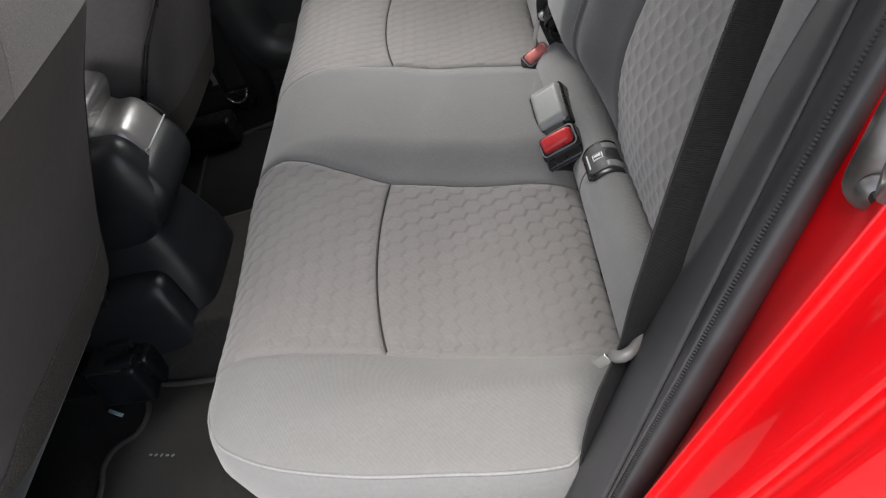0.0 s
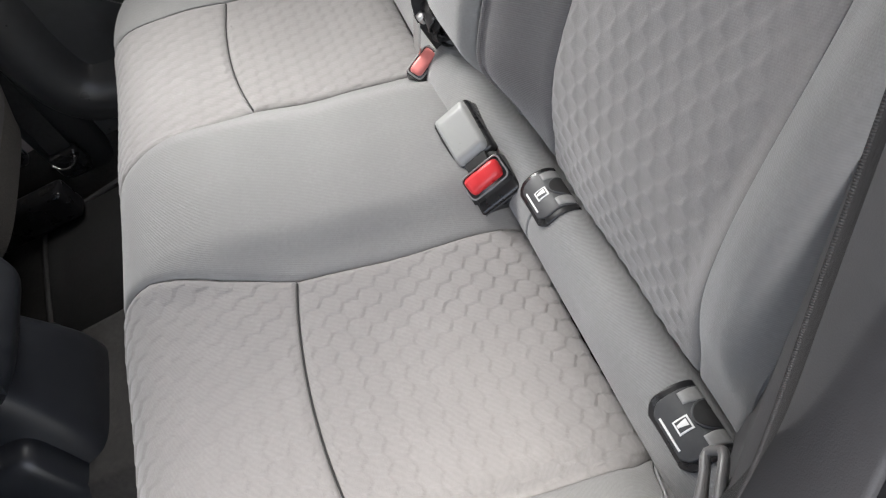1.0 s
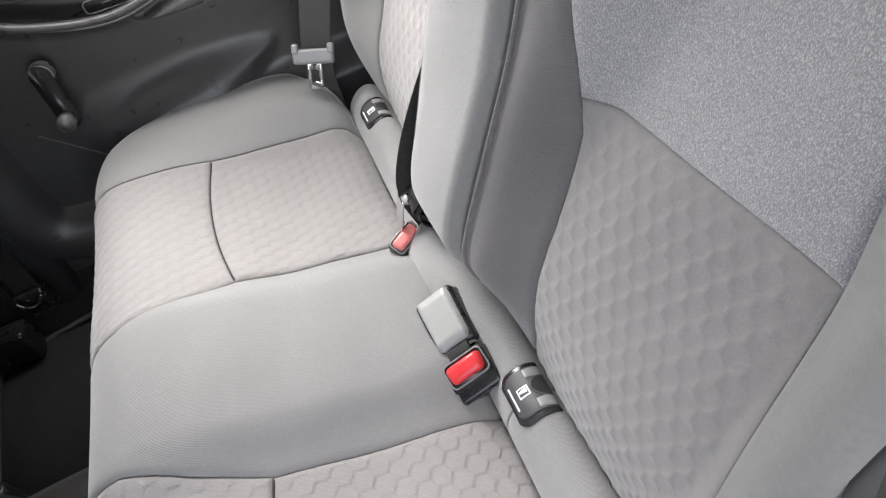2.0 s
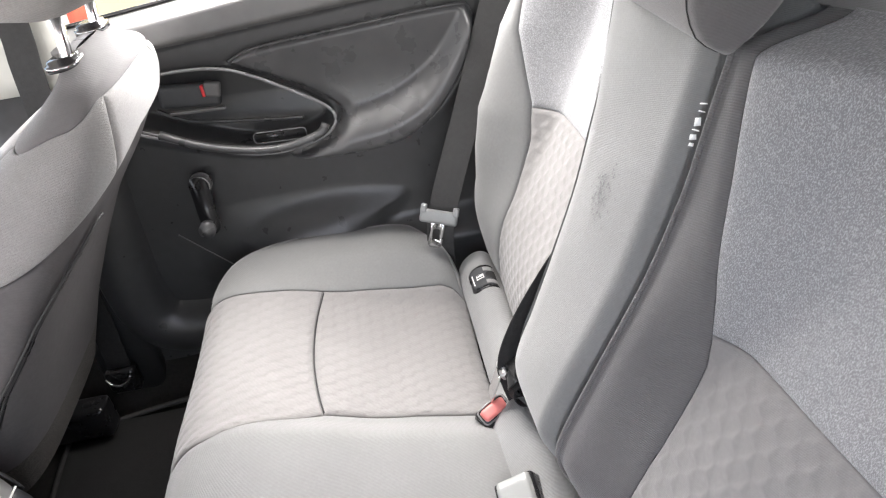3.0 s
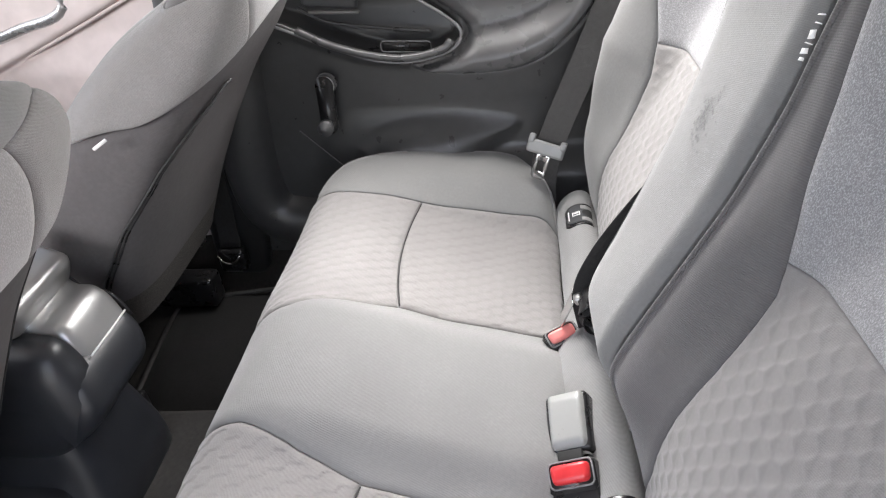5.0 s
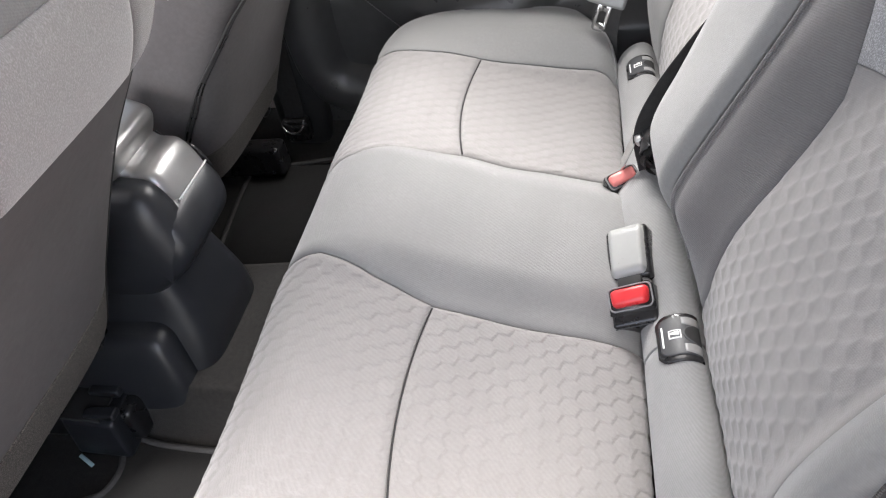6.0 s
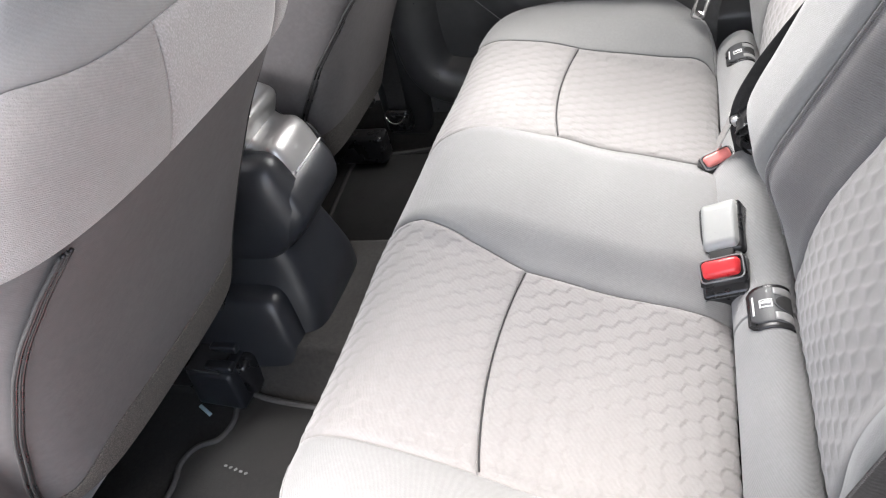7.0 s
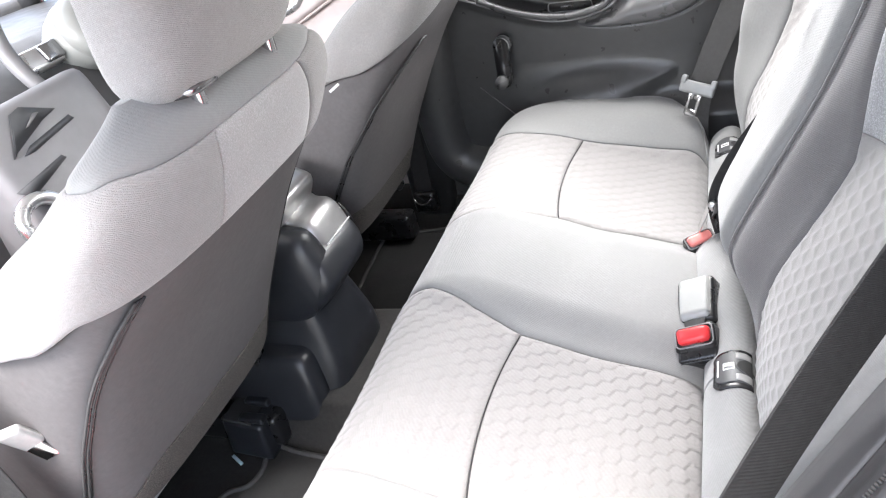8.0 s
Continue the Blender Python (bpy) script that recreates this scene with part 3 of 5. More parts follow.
def anchor_guide(y):
    t = thing("anchor_guide", "black plastic child seat anchor guide with white pictogram", "anchor guide", "child seat anchor guides")

    def on_pad(name, x0, x1, half, lift, material, label="", off=0.0, n=14, r=0.001):
        """A thin plate that hugs the strip from x0 to x1."""
        h = half if callable(half) else (lambda q: half)
        u0, u1 = pad_u(x0 + 0.009), pad_u(x1 + 0.009)
        f = lambda u, v: pad_surf(u, v) + lift * np.array((-0.45, 0, 0.89))
        return patch(name, f, u0, u1, lambda u: y + off - h((u - u0) / (u1 - u0)), lambda u: y + off + h((u - u0) / (u1 - u0)), n, n, material, t, edge=r, rad=r, skirt=lift + 0.002, core=(0.3, y, 0.4), label=label)
    on_pad("guide", -0.026, 0.020, lambda q: 0.034 - 0.010 * max(0.0, 1 - q / 0.3) ** 2.5, 0.0025, M_BLACK, "", 0, 24, 0.002)
    on_pad("face", -0.0225, 0.019, lambda q: 0.0275 - 0.008 * max(0.0, 1 - q / 0.3) ** 2.5, 0.0042, M_SLATE, "dark slate raised face", 0, 20, 0.0015)
    for g in (-1, 1):
        on_pad("arm", 0.0015, 0.0205, lambda q: 0.0052 + 0.0022 * q, 0.0056, M_WORN, "worn grey arm of the bay", g * 0.0195, 10, 0.0015)
    on_pad("bay_rim", 0.0015, 0.0205, lambda q: 0.0150 * math.sqrt(max(0.02, 1 - (1 - min(1, q)) ** 2)), 0.0060, M_SLATE, "dark rim of the bay", 0, 16, 0.001)
    # the bay isn't hollow; a near-black sheet colours in its shade
    on_pad("bay", 0.0035, 0.0205, lambda q: 0.0132 * math.sqrt(max(0.02, 1 - (1 - min(1, q)) ** 2)), 0.0066, M_SEAM, "near-black sheet for the shaded bay", 0, 16, 0.0004)
    on_pad("pictogram", -0.0135, -0.0005, 0.0062, 0.0050, M_WHITE, "white pictogram", 0, 8, 0.0006)
    on_pad("pictogram_field", -0.0120, -0.0020, 0.0046, 0.0054, M_SLATE, "", 0, 8, 0.0003)
    on_pad("pictogram_mark", -0.0115, -0.0028, lambda q: 0.0012 + 0.0018 * q, 0.0058, M_WHITE, "", 0.0006, 6, 0.0003)
    on_pad("line", -0.0200, -0.0185, 0.0150, 0.0050, M_WHITE, "white line", 0, 8, 0.0003)
    return t


for y in (-0.147, -0.412, 0.431):
    anchor_guide(y)


def buckle(name, m, label, cover=True):
    """Its upper face lies in the plane z = 0 of m, with the button end towards -y."""
    b = thing(name, label, "seat belt buckle", "rear buckles")
    part("body", rbox((0.055, 0.050, 0.046), 0.005, m @ pose(0, -0.033, -0.026, 10), taper=0.03), M_BLACK, b)
    part("face_rim", plate(round_rect(0.055, 0.034, 0.006), 0.005, m @ pose(0, -0.031, -0.0035, 14)), M_BLACK, b, "black rim round the button")
    ring = [m @ pose(0, -0.030, 0.0020, 14) @ Vector((x, y, 0)) for x, y in round_rect(0.050, 0.028, 0.006)]
    tube("button_frame", ring, 0.0011, M_TONGUE, b, 8, True, "thin grey frame")
    # grey tube drawn in as the highlight along the body's front edges
    seam_ring = [m @ pose(0, -0.033, -0.026, 10) @ Vector((x, -0.0252, z)) for x, z in round_rect(0.050, 0.040, 0.004)]
    tube("edge_line", seam_ring, 0.0007, M_SLATE, b, 6, True, "thin grey line for the highlight on the body's edge")
    bm = rbox((0.044, 0.021, 0.020), 0.0075, None, 5)
    for v in bm.verts:
        v.co.x *= 1.0 + 4.0 * v.co.y
        v.co.z += 0.003 - 9.0 * v.co.x ** 2
    bmesh.ops.transform(bm, matrix=m @ pose(0, -0.0295, 0.0005, 14), verts=bm.verts)
    part("button", bm, M_RED if cover else M_FADED, b, "red release button")
    if cover:
        # top shell of the black cover; its pale grey paints in the sky's reflection
        xs, ys = np.linspace(-1, 1, 17), np.linspace(-0.004, 0.070, 22)
        X, Y = np.meshgrid(xs, ys, indexing="ij")
        drop = 0.016 * sm(0.010, -0.006, Y) + 0.004 * sm(0.060, 0.072, Y) + 0.010 * np.clip((np.abs(X) - 0.72) / 0.28, 0, 1) ** 2.5
        half = 0.0225 + 0.03 * (Y - 0.03) * 0.6
        shell = [m @ Vector((x * h, y, 0.0035 - d)) for x, h, y, d in zip(X.ravel(), half.ravel(), Y.ravel(), drop.ravel())]
        link("stalk_cover", [tuple(v) for v in shell], grid_faces(17, 22), M_HUB_AND_SKYTOP, b, "stalk cover top, pale grey for the sky's reflection")
        part("stalk_base", rbox((0.056, 0.082, 0.040), 0.006, m @ pose(0.0, 0.036, -0.0240), taper=0.10), M_BLACK, b, "black lower half of the stalk cover")
        part("slot", rbox((0.028, 0.012, 0.008), 0.002, m @ pose(0, -0.007, -0.004)), M_SEAM, b)
    return b


buckle("seat_belt_buckle", basis((-0.042, -0.054, 0.606), (0.92, -0.05, 0.37), (-0.37, -0.22, 0.90)), "black seat belt buckle with red button on the bench")
buckle("seat_belt_buckle", basis((-0.050, 0.166, 0.602), (0.86, 0.42, 0.20), (-0.36, -0.45, 0.82)) @ Matrix.Diagonal((0.86, 0.8, 0.8, 1)), "black buckle with faded red button tucked in the bench", False)


def tongue(m, label):
    t = thing("belt_tongue", label, "seat belt tongue", "belt tongues")
    part("grip", rbox((0.066, 0.024, 0.012), 0.0055, m), M_TONGUE, t)
    for x in (-0.028, 0.028):
        part("ear", rbox((0.011, 0.016, 0.014), 0.004, m @ pose(x, 0.012, 0)), M_TONGUE, t)
    o = [(-0.013, 0), (-0.012, -0.045), (-0.008, -0.050), (0.008, -0.050), (0.012, -0.045), (0.013, 0), (0.0, 0.0), (0.0, -0.016), (0.006, -0.018), (0.006, -0.036), (-0.006, -0.036), (-0.006, -0.018), (-0.0005, -0.016), (-0.0005, 0)]
    part("plate", plate(o, 0.0026, m @ pose(0, -0.004, 0), 0), M_CHROME, t, "bright steel latch plate")
    return t


def belt(owner, pts, across, width, material, n=50):
    """Webbing with two raised selvedges."""
    mid = spline(pts, n)[0]
    web = ribbon("webbing", mid, across, width, material, owner)
    w = np.array(across) / np.linalg.norm(across)
    t = np.gradient(mid, axis=0)
    t /= np.linalg.norm(t, axis=1, keepdims=True)
    side = w - t * (t @ w)[:, None]
    side /= np.linalg.norm(side, axis=1, keepdims=True)
    for g in (-1, 1):
        tube("selvedge", mid + side * (g * width * 0.485), 0.0011, material, owner, 6)
    return web


# near and far outer belts
nb = thing("seat_belt", "black shoulder belt hanging beside the rear bench", "seat belt", "outer rear belts")
belt(nb, [(0.260, -0.330, 1.34), (0.165, -0.378, 1.10), (0.105, -0.418, 1.00), (0.045, -0.462, 0.90), (-0.004, -0.497, 0.80), (-0.020, -0.494, 0.728), (-0.030, -0.492, 0.698), (-0.064, -0.524, 0.655), (-0.095, -0.556, 0.54)], (0.66, 0.45, -0.60), 0.047, M_BELT)
nt = thing("belt_tongue", "grey belt tongue with bright latch plate on black webbing", "seat belt tongue", "belt tongues")
loop = spline([(-0.030, -0.485, 0.700), (-0.046, -0.501, 0.711), (-0.043, -0.508, 0.716), (-0.034, -0.506, 0.718), (-0.019, -0.488, 0.714), (-0.005, -0.470, 0.709), (-0.003, -0.463, 0.700), (-0.010, -0.459, 0.691), (-0.018, -0.470, 0.694), (-0.030, -0.485, 0.700)], 48)[0][:-1]
thick = 0.0036 + 0.0016 * np.clip((-0.020 - loop[:, 0]) / 0.02, 0, 1)
tube("grip", loop, thick, M_GREY_AND_SKYLIT, nt, 10, True)
part("plate", rbox((0.024, 0.010, 0.0026), 0.001, basis((-0.056, -0.497, 0.698), (-0.45, 0.36, -0.80), (-0.5, -0.75, 0.1))), M_CHROME, nt, "bright steel latch plate")
fb = thing("seat_belt", "grey black shoulder belt running down to the bench end", "seat belt", "outer rear belts")
belt(fb, [(0.20, 0.575, 1.34), (0.115, 0.572, 1.08), (0.04, 0.562, 0.88), (-0.030, 0.536, 0.715), (-0.050, 0.530, 0.64), (-0.05, 0.535, 0.56)], (0.88, -0.35, -0.32), 0.048, M_BELTGREY)
tongue(basis((-0.048, 0.516, 0.690), (0.93, -0.25, -0.24), (-0.2, -0.9, 0.35)), "grey belt tongue with bright latch plate at the bench end")
cb = thing("centre_belt", "black centre belt emerging from the backrest split", "seat belt")
ribbon("webbing", spline([(0.10, 0.172, 0.84), (0.055, 0.166, 0.785), (0.010, 0.160, 0.715), (-0.010, 0.154, 0.660), (0.0, 0.148, 0.60)], 40)[0], (0.9, -0.2, -0.3), 0.032, M_BELT, cb)
part("tongue_grip", rbox((0.012, 0.030, 0.012), 0.004, basis((-0.018, 0.158, 0.655), (0.8, 0, 0.5), (0, 0, 1))), M_SATIN, cb, "worn grey tongue grip")
part("latch_plate", rbox((0.003, 0.022, 0.045), 0.001, pose(-0.032, 0.160, 0.628, 0, 20, 0)), M_CHROME, cb)
rng = random.Random(9)
for i in range(7):  # slack webbing bunched round the tongue
    o = np.array((0.008 + 0.008 * rng.uniform(-1, 1), 0.140 + 0.012 * rng.uniform(-1, 1), 0.668 - 0.006 * i))
    w = np.array((rng.uniform(-0.3, 0.3), rng.uniform(0.6, 1), rng.uniform(-0.5, 0.5)))
    arc = [o + 0.001 * np.array((-12 * math.sin(q) - 6, 7 * math.cos(1.3 * q + i), 26 * (0.5 - q / 3.1))) for q in np.linspace(0, 3.1, 7)]
    ribbon("fold", spline(arc, 24)[0], tuple(w), 0.022, M_BLACK if i % 3 else M_BELT, cb, 0.0016)
tagm = thing("fabric_tag", "small white printed cloth tag sewn in the backrest seam", "tag")
for k, (w, h, dz) in enumerate(((0.010, 0.0016, 0.000), (0.009, 0.0014, 0.006), (0.0085, 0.010, 0.014), (0.010, 0.0014, 0.0205), (0.009, 0.0065, 0.026), (0.0065, 0.004, 0.032))):
    zt = 1.066 - dz * 1.05
    w, h = w * 0.65, h * 0.75
    pt = back_surf(np.array([zt]), np.array([-0.0215]))[0]
    bar = part("tag_bar", plate([(-w / 2, -h / 2), (w / 2, -h * 0.35), (w * 0.42, h / 2), (-w * 0.38, h * 0.4)], 0.0008, basis(tuple(pt + [-0.0065 + 0.0005 * (k % 2), -0.002, 0.0]), (0.62, -0.75, 0.10 * (-1) ** k), (-0.75, -0.55, 0.3)), 0), M_WHITE, tagm)
# rubbed spots on the backrest cloth
rng = random.Random(4)
for owner, y0, z0, ry, rz, n in ((near_back, 0.086, 0.938, 0.024, 0.030, 170), (far_back, 0.195, 1.005, 0.018, 0.024, 60)):
    vs, fs = [], []
    for k in range(n):
        u, v = rng.gauss(0, 0.42), rng.gauss(0, 0.42)
        yy, z = y0 + ry * u, z0 + rz * v
        c = back_surf(np.array([z]), np.array([yy]))[0] + [-0.0008, 0, 0.0002]
        r = 0.0005 + 0.0013 * rng.random() ** 2
        for q in range(6):
            a = q * math.pi / 3 + k
            vs.append(c + np.array((0.36 * r * math.sin(a), r * math.cos(a) * rng.uniform(0.6, 1.2), 0.93 * r * math.sin(a))))
        fs.append(tuple(range(6 * k, 6 * k + 6)))
    tagged(link("rubbed_spot", vs, fs, M_STAIN, owner, "dark rubbed spot in the cloth"), kind="stuff")


# ---- front seats ----
def front_seat(name, yc, dx, hz, slim, K, wing, head, label, tag=False, broad=0.0):
    seat = thing(name, label, "car seat", "front seats")
    ZS = [0.58, 0.64, 0.70, 0.79, 0.885, 0.95, 1.005, 1.05, 1.083, 1.105, 1.114]
    REAR = [-0.630, -0.604, -0.578, -0.530, -0.472, -0.428, -0.398, -0.382, -0.385, -0.405, -0.44]
    FRONT = [-0.86, -0.84, -0.81, -0.74, -0.665, -0.60, -0.545, -0.495, -0.455, -0.435, -0.445]
    HALF = [0.205, 0.215, 0.222, 0.228, 0.226, 0.218, 0.200, 0.172, 0.140, 0.098, 0.02]
    FRONT = [f - wing * float(sm(1.06, 0.98, z)) for f, z in zip(FRONT, ZS)]
    HALF = [h * slim + broad * float(sm(0.93, 1.07, z)) for h, z in zip(HALF, ZS)]
    zf = np.linspace(ZS[0], ZS[-1], 200)

    def smooth(v):
        k = np.interp(zf, ZS, v)
        ker = np.ones(15) / 15
        return np.convolve(np.pad(k, 7, "edge"), ker, "valid")
    R, F, A = smooth(REAR), smooth(FRONT), smooth(HALF)

    def surf(th, z):
        r, f, a = (np.interp(z, zf, q) for q in (R, F, A))
        c, s = np.cos(th), np.sin(th)
        e = 0.62
        xx = (r + f) / 2 + (r - f) / 2 * np.sign(c) * np.abs(c) ** e
        bow = 0.022 * np.clip(c, 0, 1) ** 2 * sm(1.02, 0.85, z)
        return np.stack((xx + dx - bow, yc + a * np.sign(s) * np.abs(s) ** e, z), -1)

    def seam_low(th):
        return float(np.interp(th, [-2.3, -1.9, -1.5, -1.1, -0.73, -0.38, 0.0, 0.5, 1.2, 2.3], [0.902, 0.910, 0.928, 0.951, 0.970, 0.991, 1.010, 1.010, 0.97, 0.902])) if tag else 0.974 - 0.044 * float(sm(1.15, 1.75, abs(th)))

    def seam_top(th):
        return 1.078 - 0.032 * float(sm(0.7, 2.3, abs(th))) if tag else 1.069 + 0.013 * float(sm(0.2, 1.1, abs(th)))
    core = (-0.55 + dx, yc, 0.9)
    swing = lambda th, z: surf(th - (0.33 if tag else 0.0) * sm(0.985, 1.077, z) * np.exp(-((th - K[0]) / 0.5) ** 2), z)  # the rear seam leans outwards towards the top
    for a, b, mm, nm, lb in ((K[0], K[1], M_FUZZY, "upper_rear_panel", "napped cloth panel"), (K[1], 2.5, M_TWILL, "upper_side_panel", "ribbed cloth panel"),
                             (-2.5, K[0], M_TWILL, "upper_side_panel", "ribbed cloth panel"), (2.5, 2 * math.pi - 2.5, M_INSERT, "front_panel", "quilted cloth")):
        w = (lambda q: q - 2 * math.pi if q > math.pi else q)
        patch(nm, swing, a, b, lambda q: seam_low(w(q)), lambda q: seam_top(w(q)), 40, 30, mm, seat, edge=0.004, core=core, label=lb)
    # same cloth on both seats; the driver's is coloured darker to shade it
    patch("top_panel", surf, -math.pi, math.pi, lambda q: seam_top(q), 1.1135, 90, 30, M_HEADREST_AND_SHADE if tag else M_PLAIN, seat, edge=0.004, sides=(0, 0, 1, 0), core=core, label="smooth cloth shoulder panel")
    cover = lambda th, z: surf(th, z) - 0.010 * np.stack((np.cos(th), np.sin(th), 0 * z), -1)
    hem = (lambda q: 0.640) if tag else (lambda q: 0.677 - 0.036 * float(sm(0.3, 1.0, -q)))
    patch("back_cover", cover, -2.5, 2.5, hem, lambda q: seam_low(q) - 0.001, 110, 50, M_REARCOVER, seat, edge=0.006, core=core, label="dark plain cloth back cover")
    patch("lower_front_panel", cover, 2.5, 2 * math.pi - 2.5, 0.60, lambda q: seam_low(q - 2 * math.pi if q > math.pi else q) - 0.001, 30, 30, M_REARCOVER, seat, edge=0.006, core=core)
    patch("felt_hem", cover, -1.5, 1.5, 0.584 if tag else 0.622, lambda q: hem(q) + (0.010 if tag else 0.002), 60, 10, M_FELT, seat, edge=0.001, core=core, label="speckled felt hem below the cover")
    for o, zm in ((-0.015, M_BELTGREY), (-0.006, M_BLACK), (0.003, M_BELTGREY), (0.012, M_BLACK)):
        zz = np.linspace(0.60, 0.945 if tag else 0.970, 40)
        th = (np.interp(zz, [0.60, 0.78, 0.86, 0.90, 0.945], [-1.42, -1.26, -1.00, -0.72, -0.38]) if tag else np.interp(zz, [0.60, 0.723, 0.807, 0.87, 0.909, 0.946, 0.975], [-1.30, -1.18, -1.11, -1.04, -0.97, -0.85, -0.67])) + o * 2.8
        tube("zip", cover(th, zz) + [0.0050, -0.0050, 0], 0.0016, zm, seat, 6, label="dark zip cord along the cover")
    zz = np.linspace(0.62, 0.95, 30)
    tube("seam", cover(np.full(30, 0.9), zz) + [0.001, 0, 0], 0.0012, M_SEAM, seat, 6)
    # headrest on two posts
    hx, hy = -0.452 + dx + head[0], yc + head[1]
    taper = -0.006 if tag else 0.016
    n, k = 26, 28
    verts = []
    for i in range(n):
        u = i / (n - 1) * 2 - 1
        fat = max(0.05, math.sqrt(max(0, 1 - abs(u) ** (9 if tag else 5))))
        for j in range(k):
            q = 2 * math.pi * j / k
            c, s = math.cos(q), math.sin(q)
            verts.append((hx + 0.30 * 0.10 * u + (0.062 if tag else 0.050) * (0.4 + 0.6 * fat) * math.copysign(abs(c) ** 0.65, c), hy + ((0.146 if tag else 0.122) + taper * u) * (0.72 + 0.28 * fat) * math.copysign(abs(s) ** 0.6, s), hz + 0.10 * u))
    link("headrest", verts, grid_faces(n, k, True) + [tuple(range(k)), tuple((n - 1) * k + j for j in range(k))], M_TWILL, seat, "grey cloth headrest")
    gx, gw = (-0.436, 0.058) if tag else (hx - 0.006, 0.060)
    for s in (-1, 1):
        y = hy + s * gw
        tube("headrest_post", [(gx, y, 1.06), (gx + 0.002, y, 1.10), (gx + 0.016, y, 1.20)], 0.0068, M_CHROME, seat, 14)
        part("post_guide", plate(round_rect(0.036, 0.046, 0.0140), 0.011, pose(gx - 0.001, y, 1.101 + 0.008 * (s > 0), 0, -4, 0), 0.004), M_DARKCHROME, seat, "dark chromed post guide")
    # seat cushion
    part("seat_cushion", rbox((0.50, 0.47, 0.16), 0.05, pose(-1.03 + dx, yc, 0.575, 0, 8, 0), 4), M_PLAIN, seat)
    for s in (-1, 1):
        part("rail", rbox((0.52, 0.05, 0.07), 0.012, pose(-0.98 + dx, yc + s * 0.17, 0.40)), M_BLACK, seat)
    part("recliner_hinge", rbox((0.12, 0.03, 0.16), 0.012, pose(-0.80 + dx, yc - 0.21, 0.56)), M_BLACK, seat)
    part("recliner_hinge", rbox((0.12, 0.03, 0.16), 0.012, pose(-0.80 + dx, yc + 0.21, 0.56)), M_BLACK, seat)
    if tag:
        part("maker_tag", plate(round_rect(0.023, 0.0040, 0.001), 0.0014, basis((-0.572 + dx, yc - 0.224, 0.918), (0.85, 0, 0.5), (0, -1, 0)), 0), M_WHITE, seat, "small white sewn tag")
    return seat


front_seat("passenger_seat", -0.305, -0.015, 1.196, 0.96, (-0.13, 0.36), 0.065, (0.058, 0.018), "grey cloth front passenger seat with zipped plain back cover", broad=0.045)
front_seat("driver_seat", 0.342, 0.0, 1.260, 0.93, (-0.41, 0.47), 0.045, (0.062, 0.0), "grey cloth driver seat with headrest on chromed posts", True)

# ---- floor ----
tagged(floor := new("floor"), "dark carpeted car floor with a low centre tunnel", "floor", kind="structure")
xs, ys = np.linspace(-1.75, -0.30, 90), np.linspace(-0.66, 0.70, 180)
X, Y = np.meshgrid(xs, ys, indexing="ij")
Zf = 0.340 + 0.098 * sm(0.166, 0.128, np.abs(Y - 0.015)) + 0.05 * sm(-0.52, -0.44, X) + 0.004 * np.sin(21 * X + 3 * Y) * np.sin(17 * Y) + 0.09 * sm(0.55, 0.62, np.abs(Y - YC))
link("carpet", np.stack((X, Y, Zf), -1).reshape(-1, 3), grid_faces(90, 180), M_FLOOR, floor)
xs2 = np.linspace(-0.45, 0.9, 20)
X2, Y2 = np.meshgrid(xs2, np.linspace(-0.66, 0.70, 20), indexing="ij")
link("under_bench_panel", np.stack((X2, Y2, 0.39 + 0 * X2), -1).reshape(-1, 3), grid_faces(20, 20), M_FLOOR, floor)


def mat_sheet(outline, label):
    m = thing("floor_mat", label, "floor mat", "rear floor mats")
    part("carpet", plate(outline, 0.007, pose(0, 0, 0.347), 0.002), M_CARPET, m)
    c = spline([(*p, 0.353) for p in outline + outline[:1]], 160)[0]
    tube("binding", c, 0.0056, M_EDGE, m, 8, label="stitched edge binding")
    return m


mat_sheet([(-0.50, -0.166), (-0.60, -0.165), (-0.66, -0.163), (-0.72, -0.158), (-0.768, -0.150), (-0.778, -0.165), (-0.766, -0.205), (-0.775, -0.240), (-0.806, -0.258), (-0.818, -0.292), (-0.808, -0.337), (-0.80, -0.50), (-0.50, -0.50)],
                     "black carpet floor mat with bound edge behind the front passenger seat")
mat_sheet([(-0.48, 0.209), (-0.66, 0.209), (-0.745, 0.205), (-0.770, 0.212), (-0.792, 0.242), (-0.799, 0.285), (-0.81, 0.38), (-0.818, 0.479), (-0.815, 0.540), (-0.795, 0.545), (-0.78, 0.528), (-0.755, 0.541), (-0.48, 0.545)],
          "black carpet floor mat with bound edge behind the driver seat")
logo = thing("mat_mark", "small worn white stitched mark on the floor mat", "mat mark")
for k in range(5):
    part("stitch_bar", plate(round_rect(0.0055, 0.0035, 0.001), 0.0008, pose(-0.738 + 0.010 * k, -0.283 - 0.002 * k, 0.3555, 0, 0, 25 * (k % 3)), 0), M_TONGUE, logo)
chip = thing("plastic_strip", "small pale blue plastic strip lying on the carpet", "litter")
part("strip", plate(round_rect(0.034, 0.006, 0.001), 0.002, pose(-0.831, -0.190, 0.352, 4, 0, -27), 0), M_PALE, chip)
blk = thing("seat_rail_cover", "black plastic end cover of a front seat rail", "rail cover")
part("cover", rbox((0.090, 0.070, 0.085), 0.009, pose(-0.795, -0.148, 0.398, 0, 6, 0), taper=0.08), M_CONSOLE, blk)
# solid bar whose near-black colour gives the shade of a slot
part("groove", rbox((0.060, 0.058, 0.006), 0.002, pose(-0.800, -0.148, 0.4415, 0, 6, 0)), M_SEAM, blk, "near-black bar for the shaded slot in the top")
